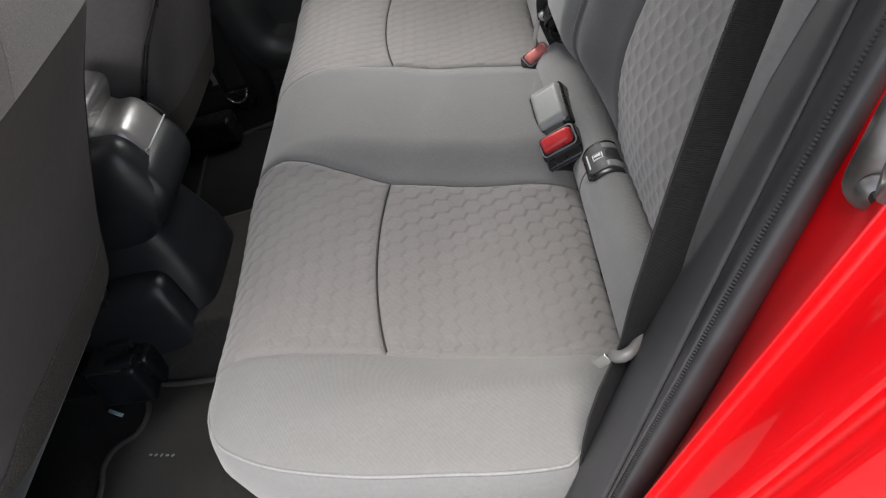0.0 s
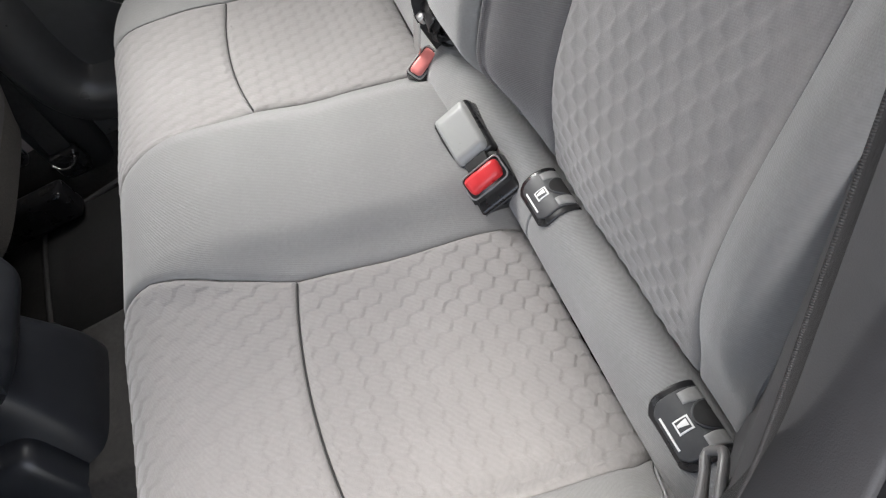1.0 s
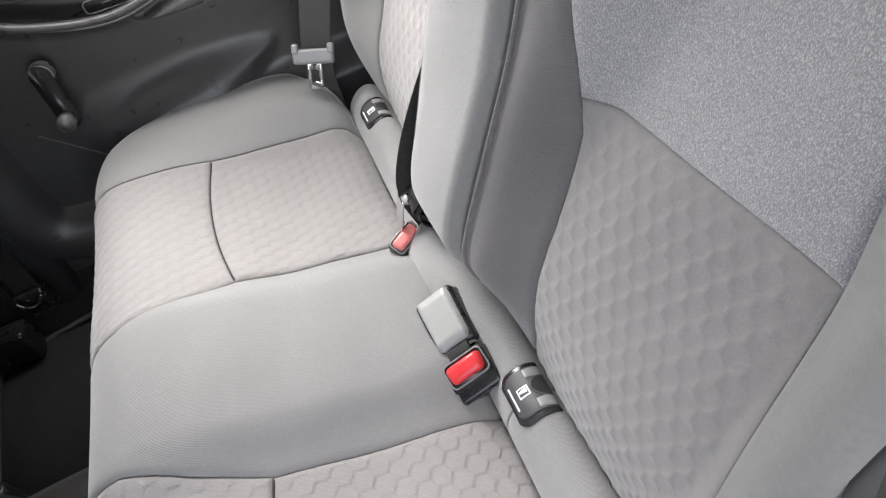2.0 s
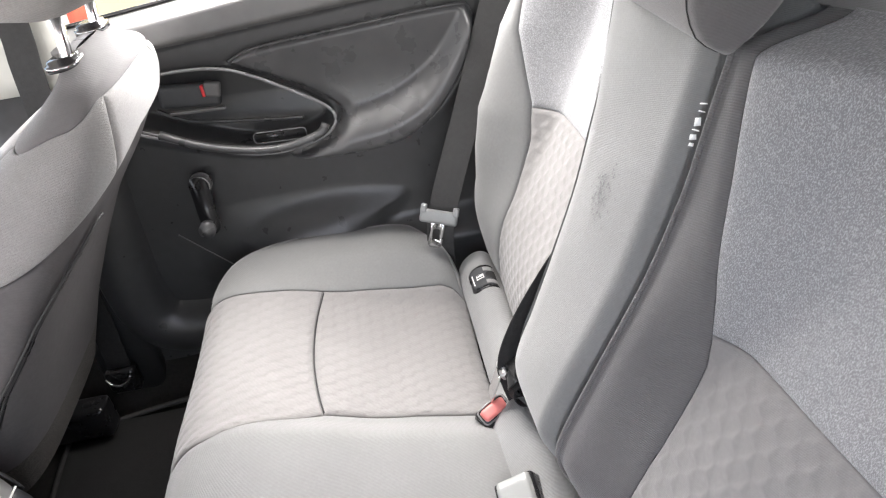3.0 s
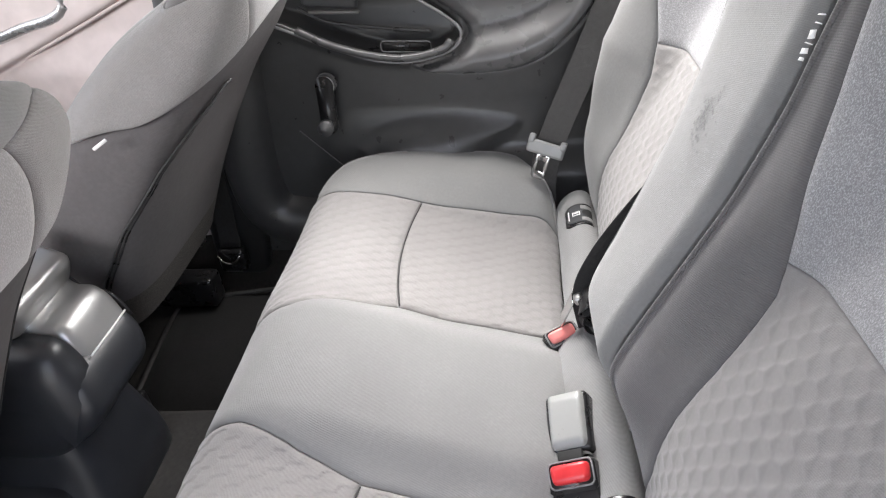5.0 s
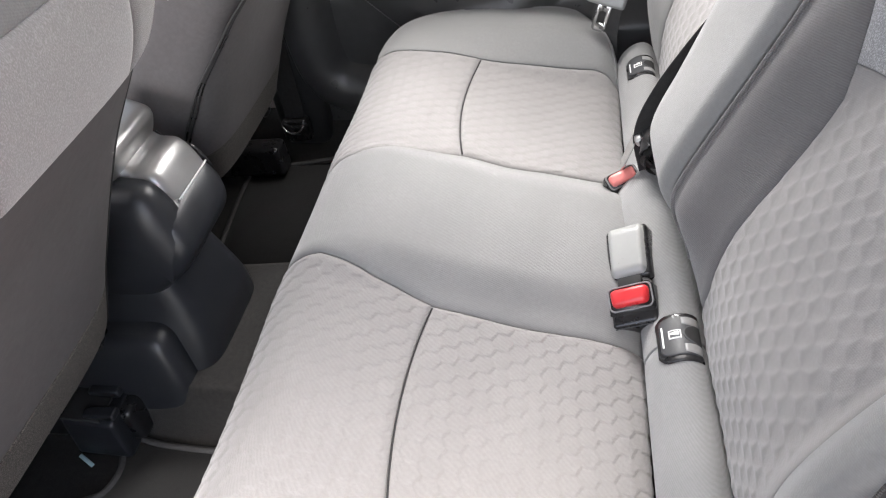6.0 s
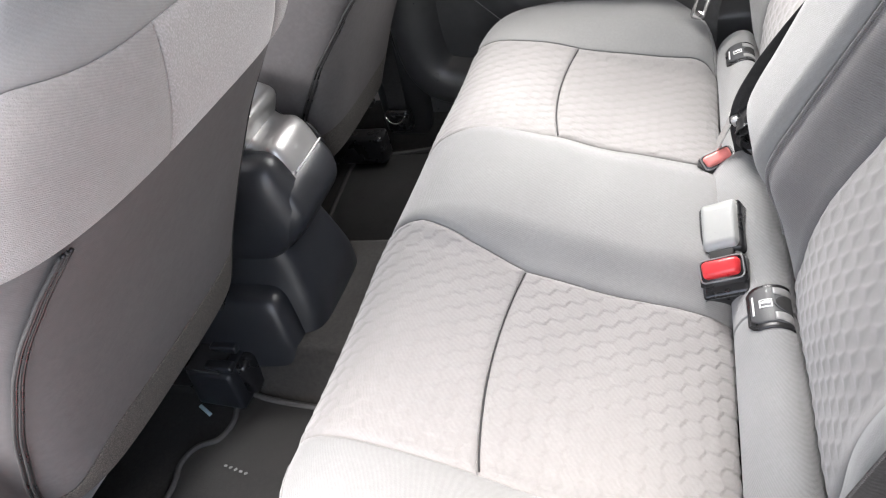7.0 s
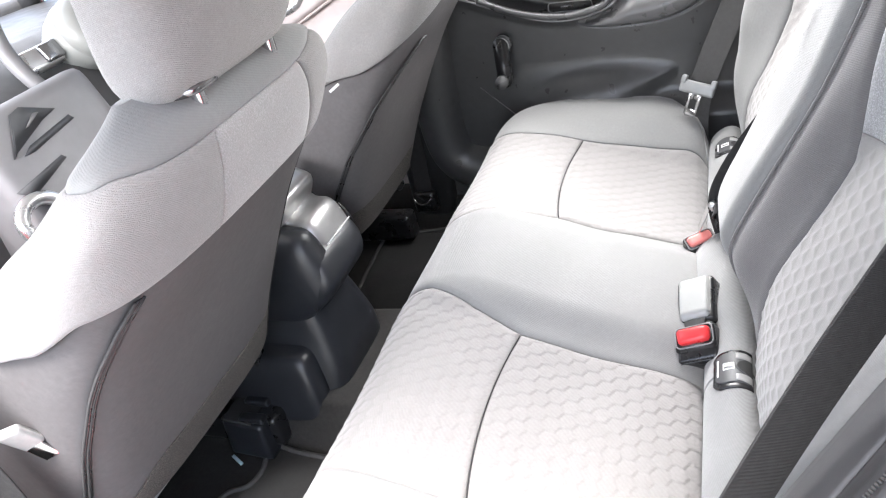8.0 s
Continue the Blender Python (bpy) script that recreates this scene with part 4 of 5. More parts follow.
part("lug", rbox((0.05, 0.022, 0.014), 0.004, pose(-0.782, -0.125, 0.446)), M_CONSOLE, blk)
part("lug", rbox((0.05, 0.018, 0.012), 0.004, pose(-0.772, -0.164, 0.443)), M_CONSOLE, blk)

# ---- centre console ----
con = thing("centre_console", "slate black plastic rear end of the centre console between the seats", "console")


def loft_box(name, rows, material, parent, label="", e=0.5, k=40):
    """Rounded-rectangle sections: z, x0, x1, y0, y1."""
    verts = []
    for z, x0, x1, y0, y1 in rows:
        for j in range(k):
            q = 2 * math.pi * j / k
            c, s = math.cos(q), math.sin(q)
            verts.append(((x0 + x1) / 2 + (x1 - x0) / 2 * math.copysign(abs(c) ** e, c), (y0 + y1) / 2 + (y1 - y0) / 2 * math.copysign(abs(s) ** e, s), z))
    n = len(rows)
    return link(name, verts, grid_faces(n, k, True) + [tuple(range(k)), tuple((n - 1) * k + j for j in range(k))], material, parent, label)


rows, _ = spline([(0.385, -1.05, -0.640, -0.105, 0.128), (0.42, -1.05, -0.628, -0.098, 0.122), (0.48, -1.05, -0.622, -0.082, 0.112), (0.54, -1.05, -0.632, -0.068, 0.100), (0.60, -1.05, -0.648, -0.058, 0.090)], 40)
loft_box("console_body", rows, M_CONSOLE, con, e=0.30, k=72)
rows, _ = spline([(0.560, -1.05, -0.676, -0.058, 0.086), (0.590, -1.05, -0.640, -0.062, 0.090), (0.620, -1.05, -0.605, -0.064, 0.092), (0.645, -1.05, -0.588, -0.063, 0.091), (0.67, -1.05, -0.591, -0.060, 0.098), (0.690, -1.05, -0.600, -0.056, 0.098), (0.702, -1.05, -0.612, -0.050, 0.096), (0.712, -1.05, -0.632, -0.044, 0.092), (0.718, -1.05, -0.66, -0.036, 0.085)], 60)
loft_box("upper_box", rows, M_CONSOLE, con, e=0.22, k=96)
rows, _ = spline([(0.385, -0.86, -0.648, -0.130, -0.02), (0.45, -0.86, -0.655, -0.124, -0.02), (0.50, -0.86, -0.664, -0.114, -0.02), (0.520, -0.86, -0.671, -0.107, -0.02), (0.530, -0.86, -0.684, -0.098, -0.02), (0.533, -0.86, -0.705, -0.08, -0.02)], 30)
loft_box("lower_bulge", rows, M_CONSOLE, con, e=0.28, k=64)
prof, _ = spline([(-0.606, 0.694), (-0.612, 0.716), (-0.620, 0.734), (-0.630, 0.7435), (-0.642, 0.7455), (-0.652, 0.747), (-0.662, 0.756), (-0.672, 0.770), (-0.684, 0.782), (-0.70, 0.786), (-0.72, 0.785), (-0.78, 0.776)], 80)
W = []
for y, s in ((-0.014, 0.034), (-0.0125, 0.018), (-0.009, 0.008), (-0.003, 0.002), (0.006, 0.0), (0.04, -0.0015), (0.074, 0.0), (0.083, 0.0035), (0.089, 0.010), (0.0925, 0.020), (0.094, 0.034)):
    W.append(np.stack((prof[:, 0] - 0.5 * s, np.full(80, y), prof[:, 1] - s), 1))
link("saddle_cap", np.stack(W).reshape(-1, 3), grid_faces(11, 80), M_SATIN, con, "satin grey wavy cap")
sprof, _ = spline([(-0.598, 0.680), (-0.606, 0.706), (-0.614, 0.727), (-0.624, 0.740), (-0.642, 0.746), (-0.70, 0.748), (-0.80, 0.748)], 50)
W = [np.stack((sprof[:, 0] - 0.4 * d, np.full(50, y), sprof[:, 1] - d), 1) for y, d in ((-0.066, 0.075), (-0.064, 0.050), (-0.060, 0.028), (-0.053, 0.012), (-0.043, 0.003), (-0.030, 0.0), (-0.014, 0.002), (-0.006, 0.012))]
link("shoulder", np.stack(W).reshape(-1, 3), grid_faces(8, 50), M_CONSOLE, con, "slate shoulder beside the cap")
part("hinge_lobe", rbox((0.100, 0.128, 0.050), 0.020, pose(-0.698, 0.028, 0.785, 0, 24, 0), 5), M_SATIN, con, "rounded satin hinge lobe")
part("collar", rbox((0.10, 0.118, 0.034), 0.012, pose(-0.716, 0.030, 0.760, 0, 16, 0), 4), M_BLACK, con, "black collar below the hinge lobe")
rim = [(x + 0.0015, 0.0935, z - 0.022) for x, z in prof[4:60:2]]
tube("cap_seam", rim, 0.0022, M_BLACK, con, 6, label="dark gap beside the cap")
tube("chrome_line", [(-0.6045, -0.004, 0.7005), (-0.6035, 0.04, 0.7005), (-0.6055, 0.084, 0.6985)], 0.0013, M_WHITE, con, 8, label="thin white line below the cap")

# ---- far rear door ----
door = thing("door_1", "closed rear door with black trim panel and window crank", "car door", kind="structure")
BEZ = [(-0.62, 0.945), (-0.56, 0.972), (-0.49, 0.986), (-0.40, 0.988), (-0.345, 0.980), (-0.30, 0.960), (-0.245, 0.925), (-0.200, 0.893), (-0.187, 0.872), (-0.200, 0.852), (-0.235, 0.838), (-0.29, 0.831), (-0.35, 0.840), (-0.43, 0.868), (-0.52, 0.905), (-0.60, 0.925)]
PADP = [(-0.335, 0.985), (-0.29, 1.000), (-0.15, 1.008), (0.03, 1.015), (0.058, 1.000), (0.058, 0.96), (0.035, 0.905), (-0.01, 0.85), (-0.06, 0.815), (-0.12, 0.800), (-0.22, 0.800), (-0.285, 0.818), (-0.24, 0.832), (-0.195, 0.845), (-0.175, 0.872), (-0.20, 0.90), (-0.25, 0.935)]
xs, zs = np.linspace(-0.68, 0.22, 300), np.linspace(0.40, 1.13, 240)
X, Z = np.meshgrid(xs, zs, indexing="ij")
sill = 1.078 + 0.09 * (X + 0.49)
groove = 1.022 + 0.06 * (X + 0.46)
zz = np.minimum(Z, sill)
smooth_ring = lambda p: spline([*p, p[0]], 90)[0][:-1]
bez, padd = sd_poly(X, Z, smooth_ring(BEZ)), sd_poly(X, Z, smooth_ring(PADP))
D = 0.625 - 0.016 * sm(0.9, 1.02, Z) - 0.018 * sm(-0.004, 0.012, Z - groove)
D += 0.05 * sm(-0.02, 0.005, Z - sill)
D -= 0.014 * sm(0.002, -0.024, padd) * sm(0.96, 0.835, Z) + 0.008 * sm(0.004, -0.005, padd)
ridge = np.convolve(np.pad(np.interp(xs, [-0.45, -0.29, -0.20, -0.10, -0.03, 0.02, 0.05, 0.08], [0.835, 0.832, 0.829, 0.838, 0.870, 0.925, 0.975, 1.04]), 10, "edge"), np.ones(21) / 21, "valid")[:, None]
D -= 0.036 * sm(0.001, -0.013, padd) * sm(0.052, -0.002, Z - ridge)  # rolled lower edge
D -= 0.012 * sm(0.03, 0.0, bez) * sm(0.92, 0.86, Z)
D += 0.040 * sm(0.0, -0.014, bez) + 0.005 * np.exp(-(padd / 0.004) ** 2) * (bez > 0.006)
D -= 0.050 * sm(0.74, 0.60, Z) * sm(-0.50, -0.33, X) * (1 - 0.8 * sm(-0.25, -0.12, X) * sm(0.60, 0.66, Z))
rid = sd_poly(X, Z, smooth_ring([(-0.40, 0.66), (-0.33, 0.70), (-0.22, 0.715), (-0.10, 0.70), (-0.12, 0.66), (-0.19, 0.62), (-0.36, 0.58)]))
D -= 0.018 * sm(0.012, -0.045, rid)
pts, cells = np.stack((X, D, zz), -1).reshape(-1, 3), np.array(grid_faces(300, 240))
soft = ((padd < 0.0) & (bez > 0.004) & (zz < groove)).reshape(-1)[cells[:, 0]]
rail = (Z > groove).reshape(-1)[cells[:, 0]]
# the rail's lighter grey carries the sky light that falls near the glass
for pn, pick, pm, pl in (("trim_panel", ~soft & ~rail, M_DOOR, "black grained door trim panel"), ("armrest_pad", soft, M_DOORPAD, "dark soft armrest pad"), ("upper_rail", rail & ~soft, M_GREY_AND_SKYLIT, "soft upper door rail, lightened for sky light at the glass")):
    used = np.unique(cells[pick])
    remap = np.zeros(len(pts), int)
    remap[used] = np.arange(len(used))
    link(pn, pts[used], remap[cells[pick]], pm, door, pl)
def on_door(p):
    return [(x, float(D[np.abs(xs - x).argmin(), np.abs(zs - z).argmin()]) - 0.0005, z) for x, z in p]


edge_run = [q for q in smooth_ring(PADP) if not (q[0] < -0.165 and 0.82 < q[1] < 0.985)]
first = next(i for i in range(len(edge_run)) if np.hypot(*(edge_run[i] - edge_run[i - 1])) > 0.05)
tube("pad_edge", spline(on_door(edge_run[first:] + edge_run[:first]), 160)[0], 0.0024, M_DOORPAD, door, 8, label="rolled edge of the pad")
tube("glass_seal", [(x, 0.634, 1.0795 + 0.09 * (x + 0.49)) for x in np.linspace(-0.68, 0.22, 30)], 0.0032, M_BLACK, door, 8, label="black seal along the glass")
bz = spline([(x, 0.598 - 0.012 * float(sm(0.90, 0.84, z)), z) for x, z in BEZ + BEZ[:1]], 160)[0]
tube("bezel", bz, 0.0036, M_BEZEL, door, 10, label="dark satin ring round the grab recess", flat=0.8)
lip = spline([(-0.47, 0.590, 0.895), (-0.41, 0.582, 0.868), (-0.34, 0.578, 0.848), (-0.28, 0.577, 0.842), (-0.22, 0.580, 0.852), (-0.205, 0.586, 0.866)], 50)[0]
bz2 = spline([(x, z1 - 0.006, z + 0.010) for x, z1, z in bz[95:150]], 60)[0]
tube("bezel_line", bz2, 0.0018, M_BEZEL, door, 8, label="second thin ring line")
tube("recess_crease", spline([(-0.47, 0.622, 0.925), (-0.444, 0.620, 0.909), (-0.411, 0.619, 0.896), (-0.33, 0.617, 0.884), (-0.24, 0.610, 0.875)], 40)[0], 0.0032, M_DOOR, door, 8, label="crease across the recess")
tube("grab_ledge", lip, 0.010, M_DOORPAD, door, 10, flat=0.7)
handle = part("inner_handle", rbox((0.098, 0.020, 0.038), 0.009, pose(-0.412, 0.626, 0.940, 0, 6, 0), 4), M_SLATE, door, "dark inner door handle")
part("handle_lip", rbox((0.090, 0.008, 0.006), 0.0025, pose(-0.405, 0.614, 0.916, 0, 3, 0)), M_GREY_AND_SKYLIT, door, "lighter grey lower lip of the handle")
part("lock_knob", rbox((0.026, 0.014, 0.024), 0.005, pose(-0.372, 0.616, 0.947, 0, 12, 0), 4), M_GREY_AND_SKYLIT, door)
part("lock_mark", rbox((0.005, 0.010, 0.018), 0.001, pose(-0.387, 0.614, 0.947)), M_RED, door, "red lock marker")
sw = pose(-0.285, 0.604, 0.854, 90, 3, 0)
part("switch_blank", plate(round_rect(0.086, 0.017, 0.006), 0.004, sw), M_BLACK, door)
tube("slot_ring", [sw @ Vector((x, y, 0.004)) for x, y in round_rect(0.088, 0.019, 0.007)], 0.0010, M_BEZEL, door, 6, True)
crank = thing("window_crank", "black window crank with round knob on the door trim", "window crank")
part("hub", plate(round_rect(0.038, 0.038, 0.0185), 0.016, pose(-0.438, 0.606, 0.794, 90), 0.004), M_DOORPAD, crank)
part("arm", plate(round_rect(0.031, 0.106, 0.0150), 0.011, pose(-0.439, 0.588, 0.759, 84), 0.003), M_BLACK, crank, "slim black arm")
part("knob", plate(round_rect(0.028, 0.028, 0.0135), 0.030, pose(-0.443, 0.580, 0.722, 84), 0.006), M_DOORPAD, crank, "round grey knob")
tube("hub_ring", [(-0.438 + 0.0165 * math.cos(a), 0.5885, 0.795 + 0.0165 * math.sin(a)) for a in np.linspace(0, 2 * math.pi, 28, endpoint=False)], 0.0012, M_SATIN, crank, 8, True)
for k in range(22):
    q = k / 21
    part("stitch", rbox((0.0040, 0.0024, 0.0016), 0.0005, pose(-0.507 + 0.080 * q, 0.606 - 0.030 * q, 0.700 - 0.060 * q, 0, 37, 0), 1), M_GREY_AND_SKYLIT, door)
part("window_pane", rbox((0.86, 0.004, 0.42), 0.001, pose(-0.22, 0.655, 1.26)), M_GLASS, door).visible_shadow = False
part("window_pane", rbox((0.90, 0.004, 0.42), 0.001, pose(-1.22, 0.672, 1.26)), M_GLASS, door).visible_shadow = False

# sill and pillar base of the far side
silltrim = thing("sill_trim", "dark grey curved plastic sill and pillar trim beside the floor", "sill trim", kind="structure")
cv, _ = spline([(-0.655, 0.86), (-0.658, 0.80), (-0.662, 0.75), (-0.668, 0.62), (-0.655, 0.53), (-0.615, 0.475), (-0.55, 0.452), (-0.45, 0.446), (-0.25, 0.446), (0.0, 0.45)], 80)
tn = np.gradient(cv, axis=0)
tn /= np.linalg.norm(tn, axis=1, keepdims=True)
nr = np.stack((tn[:, 1], -tn[:, 0]), 1)
rows = []
for off, y in ((0.012, 0.625), (0.008, 0.598), (-0.002, 0.585), (-0.03, 0.580), (-0.06, 0.584), (-0.085, 0.60), (-0.10, 0.64)):
    rows.append(np.stack((cv[:, 0] + nr[:, 0] * off, np.full(80, y), cv[:, 1] + nr[:, 1] * off), 1))
link("trim", np.stack(rows).reshape(-1, 3), grid_faces(len(rows), 80), M_DOOR, silltrim)
anchor = thing("belt_anchor", "black lower belt anchor with bright loop by the sill", "belt anchor")
ribbon("webbing", spline([(-0.700, 0.600, 0.70), (-0.700, 0.590, 0.56), (-0.702, 0.578, 0.455)], 20)[0], (1, 0, 0), 0.045, M_BELT, anchor)
part("bolt_cover", rbox((0.058, 0.03, 0.055), 0.010, pose(-0.704, 0.580, 0.425)), M_BLACK, anchor)
tube("loop", spline([(-0.728, 0.560, 0.445), (-0.718, 0.555, 0.434), (-0.704, 0.553, 0.430), (-0.690, 0.555, 0.434), (-0.680, 0.560, 0.445)], 20)[0], 0.0026, M_CHROME, anchor, 8)

# ---- far B pillar, front door ----
pil = thing("pillar_trim", "pale upper pillar trim with hanging grey belt", "pillar trim", kind="structure")
loft_box("upper_trim", [(0.995, -0.722, -0.565, 0.588, 0.68), (1.02, -0.712, -0.562, 0.588, 0.68), (1.16, -0.690, -0.556, 0.588, 0.68), (1.42, -0.66, -0.55, 0.57, 0.64)], M_BEIGE, pil, e=0.4)
loft_box("lower_trim", [(0.36, -0.76, -0.64, 0.60, 0.69), (0.70, -0.75, -0.62, 0.60, 0.69), (1.0, -0.716, -0.605, 0.592, 0.685)], M_DOOR, pil, e=0.35)
fbelt = thing("front_belt", "dark grey front seat belt on the pillar", "seat belt")
ribbon("webbing", spline([(-0.585, 0.566, 1.38), (-0.602, 0.572, 1.11), (-0.611, 0.572, 1.04), (-0.620, 0.572, 0.95), (-0.63, 0.575, 0.85)], 20)[0], (1, 0, 0), 0.045, M_BELTGREY, fbelt)
fdoor = thing("door_2", "driver door with pale soft trim panel", "car door", kind="structure")
xs, zs = np.linspace(-1.75, -0.70, 240), np.linspace(0.42, 1.15, 190)
X, Z = np.meshgrid(xs, zs, indexing="ij")
p1 = sd_poly(X, Z, P1 := spline([(-1.6, 0.97), (-1.2, 1.030), (-0.917, 1.078), (-0.765, 1.107), (-0.738, 1.105), (-0.727, 1.088), (-0.738, 1.03), (-0.754, 0.975), (-0.785, 0.955), (-0.997, 0.869), (-1.2, 0.80), (-1.6, 0.73), (-1.7, 0.84), (-1.6, 0.97)], 80)[0][:-1])
D = 0.66 - 0.026 * sm(0.004, -0.008, p1) + 0.008 * np.exp(-(p1 / 0.008) ** 2) - 0.03 * sm(0.9, 0.82, Z) * sm(0.55, 0.75, Z) - 0.02 * sm(-0.03, -0.005, Z - 1.143 - 0.17 * (X + 0.73))
Z = np.minimum(Z, 1.143 + 0.17 * (X + 0.73))
link("trim_panel", np.stack((X, D, Z), -1).reshape(-1, 3), grid_faces(240, 190), M_FDOOR, fdoor)
tube("panel_edge", [(x, 0.6475, z) for x, z in P1], 0.0035, M_FDOOR, fdoor, 8, True, label="raised edge of the trim insert")
tube("bezel", spline([(-1.45, 0.640, 0.95), (-1.1, 0.640, 1.005), (-0.950, 0.640, 0.990), (-0.912, 0.640, 0.970), (-0.905, 0.638, 0.950), (-0.935, 0.636, 0.930), (-1.0, 0.634, 0.915), (-1.1, 0.632, 0.89), (-1.45, 0.63, 0.83)], 80)[0], 0.010, M_SILVER, fdoor, 10)
# silver bar put in as the highlight on the door trim's top edge
part("latch_strip", rbox((0.12, 0.012, 0.012), 0.004, pose(-1.05, 0.640, 1.075, 0, -10, 0)), M_SILVER, fdoor)

# ---- near door opening: pillar trim, weatherstrip, red jamb ----
jamb = thing("door_opening", "rear door opening with grey trim, rubber seal and red painted jamb", "door frame", kind="structure")


def edge_line(low, high, bow, a=-1.1, b=2.4, n=70):
    low, high = np.array(low), np.array(high)
    q = np.linspace(a, b, n)[:, None]
    return low + (high - low) * q + np.array(bow) * (q - 0.5) ** 2


LA = edge_line((-0.074, -0.530, 0.65), (0.150, -0.378, 0.95), (0, 0, 0))
LB = edge_line((-0.104, -0.623, 0.65), (0.108, -0.478, 0.95), (0, 0, 0))
LX = edge_line((-0.092, -0.611, 0.654), (0.081, -0.538, 0.956), (0, 0, 0))
LC = edge_line((-0.046, -0.594, 0.654), (0.088, -0.553, 0.958), (0, 0, 0))
LOW = LA + np.array((0.06, 0.05, -0.02))
OUT = np.array((-0.21, -0.56, 0.80))
rows = [LOW + np.array((0.06, 0.06, -0.02)), LOW]
for k, h in ((0, 0.0), (0.15, 0.006), (0.5, 0.009), (0.85, 0.006), (0.97, 0.0), (1.0, -0.012)):
    rows.append(LA * (1 - k) + LB * k + OUT * h)
link("pillar_trim", np.stack(rows).reshape(-1, 3), grid_faces(len(rows), 70), M_TRIM, jamb, "grey grained plastic wheel arch trim")
rows = []
for k, h in ((-0.12, -0.014), (0.0, 0.001), (0.25, 0.008), (0.55, 0.0105), (0.82, 0.007), (0.95, 0.001), (1.0, -0.0015)):
    rows.append(LB * (1 - k) + LX * k + OUT * h)
for k, h in ((0.04, 0.001), (0.12, 0.007), (0.3, 0.013), (0.55, 0.013), (0.8, 0.007), (0.97, 0.0), (1.02, -0.008)):
    rows.append(LX * (1 - k) + LC * k + OUT * h)
link("seal", np.stack(rows).reshape(-1, 3), grid_faces(len(rows), 70), M_RUBBER, jamb, "broad rubber door seal")
# fine notches along the crease between the two beads
tooth = bpy.data.meshes.new("seal_notch")
bm = rbox((0.0015, 0.0036, 0.0014), 0.0004, seg=1)
bm.to_mesh(tooth)
bm.free()
tooth.materials.append(M_NOTCH)
run = LX[-1] - LX[0]
for i in range(210):
    t = new("seal_notch", tooth)
    o = LX[0] + run * (0.30 + 0.40 * i / 209) + OUT * 0.0012
    t.matrix_world = basis(tuple(o), tuple(run), tuple(OUT))
    t.parent = jamb
# painted body flange, ridge, gutter and outer skin
LR = edge_line((-0.099, -0.632, 0.65), (0.082, -0.5975, 0.95), (0, 0, 0))
LG = edge_line((-0.081, -0.660, 0.65), (0.088, -0.660, 0.95), (0, 0, 0))
dn = np.array((0.45, -0.45, -0.45))
rows = [LC + OUT * -0.006, LC * 0.7 + LR * 0.3 + OUT * -0.006, LC * 0.25 + LR * 0.75 + OUT * -0.004, LC * 0.06 + LR * 0.94 + OUT * 0.002, LR + OUT * 0.003, LR * 0.97 + LG * 0.03 + OUT * -0.001, LR * 0.88 + LG * 0.12 + OUT * -0.018, LR * 0.8 + LG * 0.2 + OUT * -0.020,
        LR * 0.45 + LG * 0.55 + OUT * -0.004, LR * 0.10 + LG * 0.90 + OUT * 0.002, LR * 0.03 + LG * 0.97 + OUT * 0.000, LG + dn * 0.002 + OUT * -0.024, LG + dn * 0.014 + OUT * -0.025, LG + dn * 0.017 + OUT * 0.001, LG + dn * 0.06 + OUT * -0.002, LG + dn * 0.12 + OUT * -0.04, LG + dn * 0.2 + OUT * -0.16, LG + dn * 0.2 + np.array((0.5, 0.1, -0.1))]
rows = [r[18:56] for r in rows]
link("painted_jamb", np.stack(rows).reshape(-1, 3), grid_faces(len(rows), 38), M_PAINT, jamb, "glossy red painted body jamb")
st = thing("door_striker", "steel door striker plate with screws on the red jamb", "door striker")
sm_ = basis((0.0800, -0.584, 0.942), (0.28, 0.04, 0.95), tuple(OUT))
part("plate", plate(round_rect(0.072, 0.032, 0.0155), 0.005, sm_ @ pose(0.004, 0, 0)), M_STEEL, st)
for x in (-0.019, 0.027):
    part("screw", plate(round_rect(0.020, 0.020, 0.0098), 0.004, sm_ @ pose(x, 0, 0.005)), M_STEEL, st)
    # black disc on the screw head colours in the recess's shade
    part("screw_recess", plate(round_rect(0.007, 0.007, 0.0033), 0.0012, sm_ @ pose(x, 0, 0.0086), 0), M_BLACK, st)
tube("bow", [sm_ @ Vector((x, 0.0, z)) for x, z in ((-0.004, 0.004), (-0.004, 0.03), (0.014, 0.03), (0.014, 0.004))], 0.004, M_STEEL, st, 8)
npil = thing("pillar_trim", "dark near side pillar trim with belt tongue", "pillar trim", kind="structure")
loft_box("lower_trim", [(0.36, -0.80, -0.68, -0.68, -0.60), (0.70, -0.80, -0.675, -0.68, -0.60), (0.98, -0.80, -0.67, -0.67, -0.60), (1.42, -0.75, -0.66, -0.60, -0.54)], M_DOOR, npil, e=0.4)
pt = thing("belt_tongue", "white grey belt tongue by the front passenger seat", "seat belt tongue", "belt tongues")
tm = basis((-0.640, -0.524, 0.839), (0.0, 0.40, -0.91), (0.80, 0.38, 0.46))
part("grip", rbox((0.042, 0.012, 0.024), 0.0055, tm, 4, 0.15), M_WORN, pt)
part("plate", rbox((0.026, 0.003, 0.018), 0.0012, tm @ pose(0.028, -0.006, 0, 0, 0, -6)), M_CHROME, pt, "bright steel latch plate")
drb = thing("front_belt", "dark front seat belt beside the front passenger seat", "seat belt")
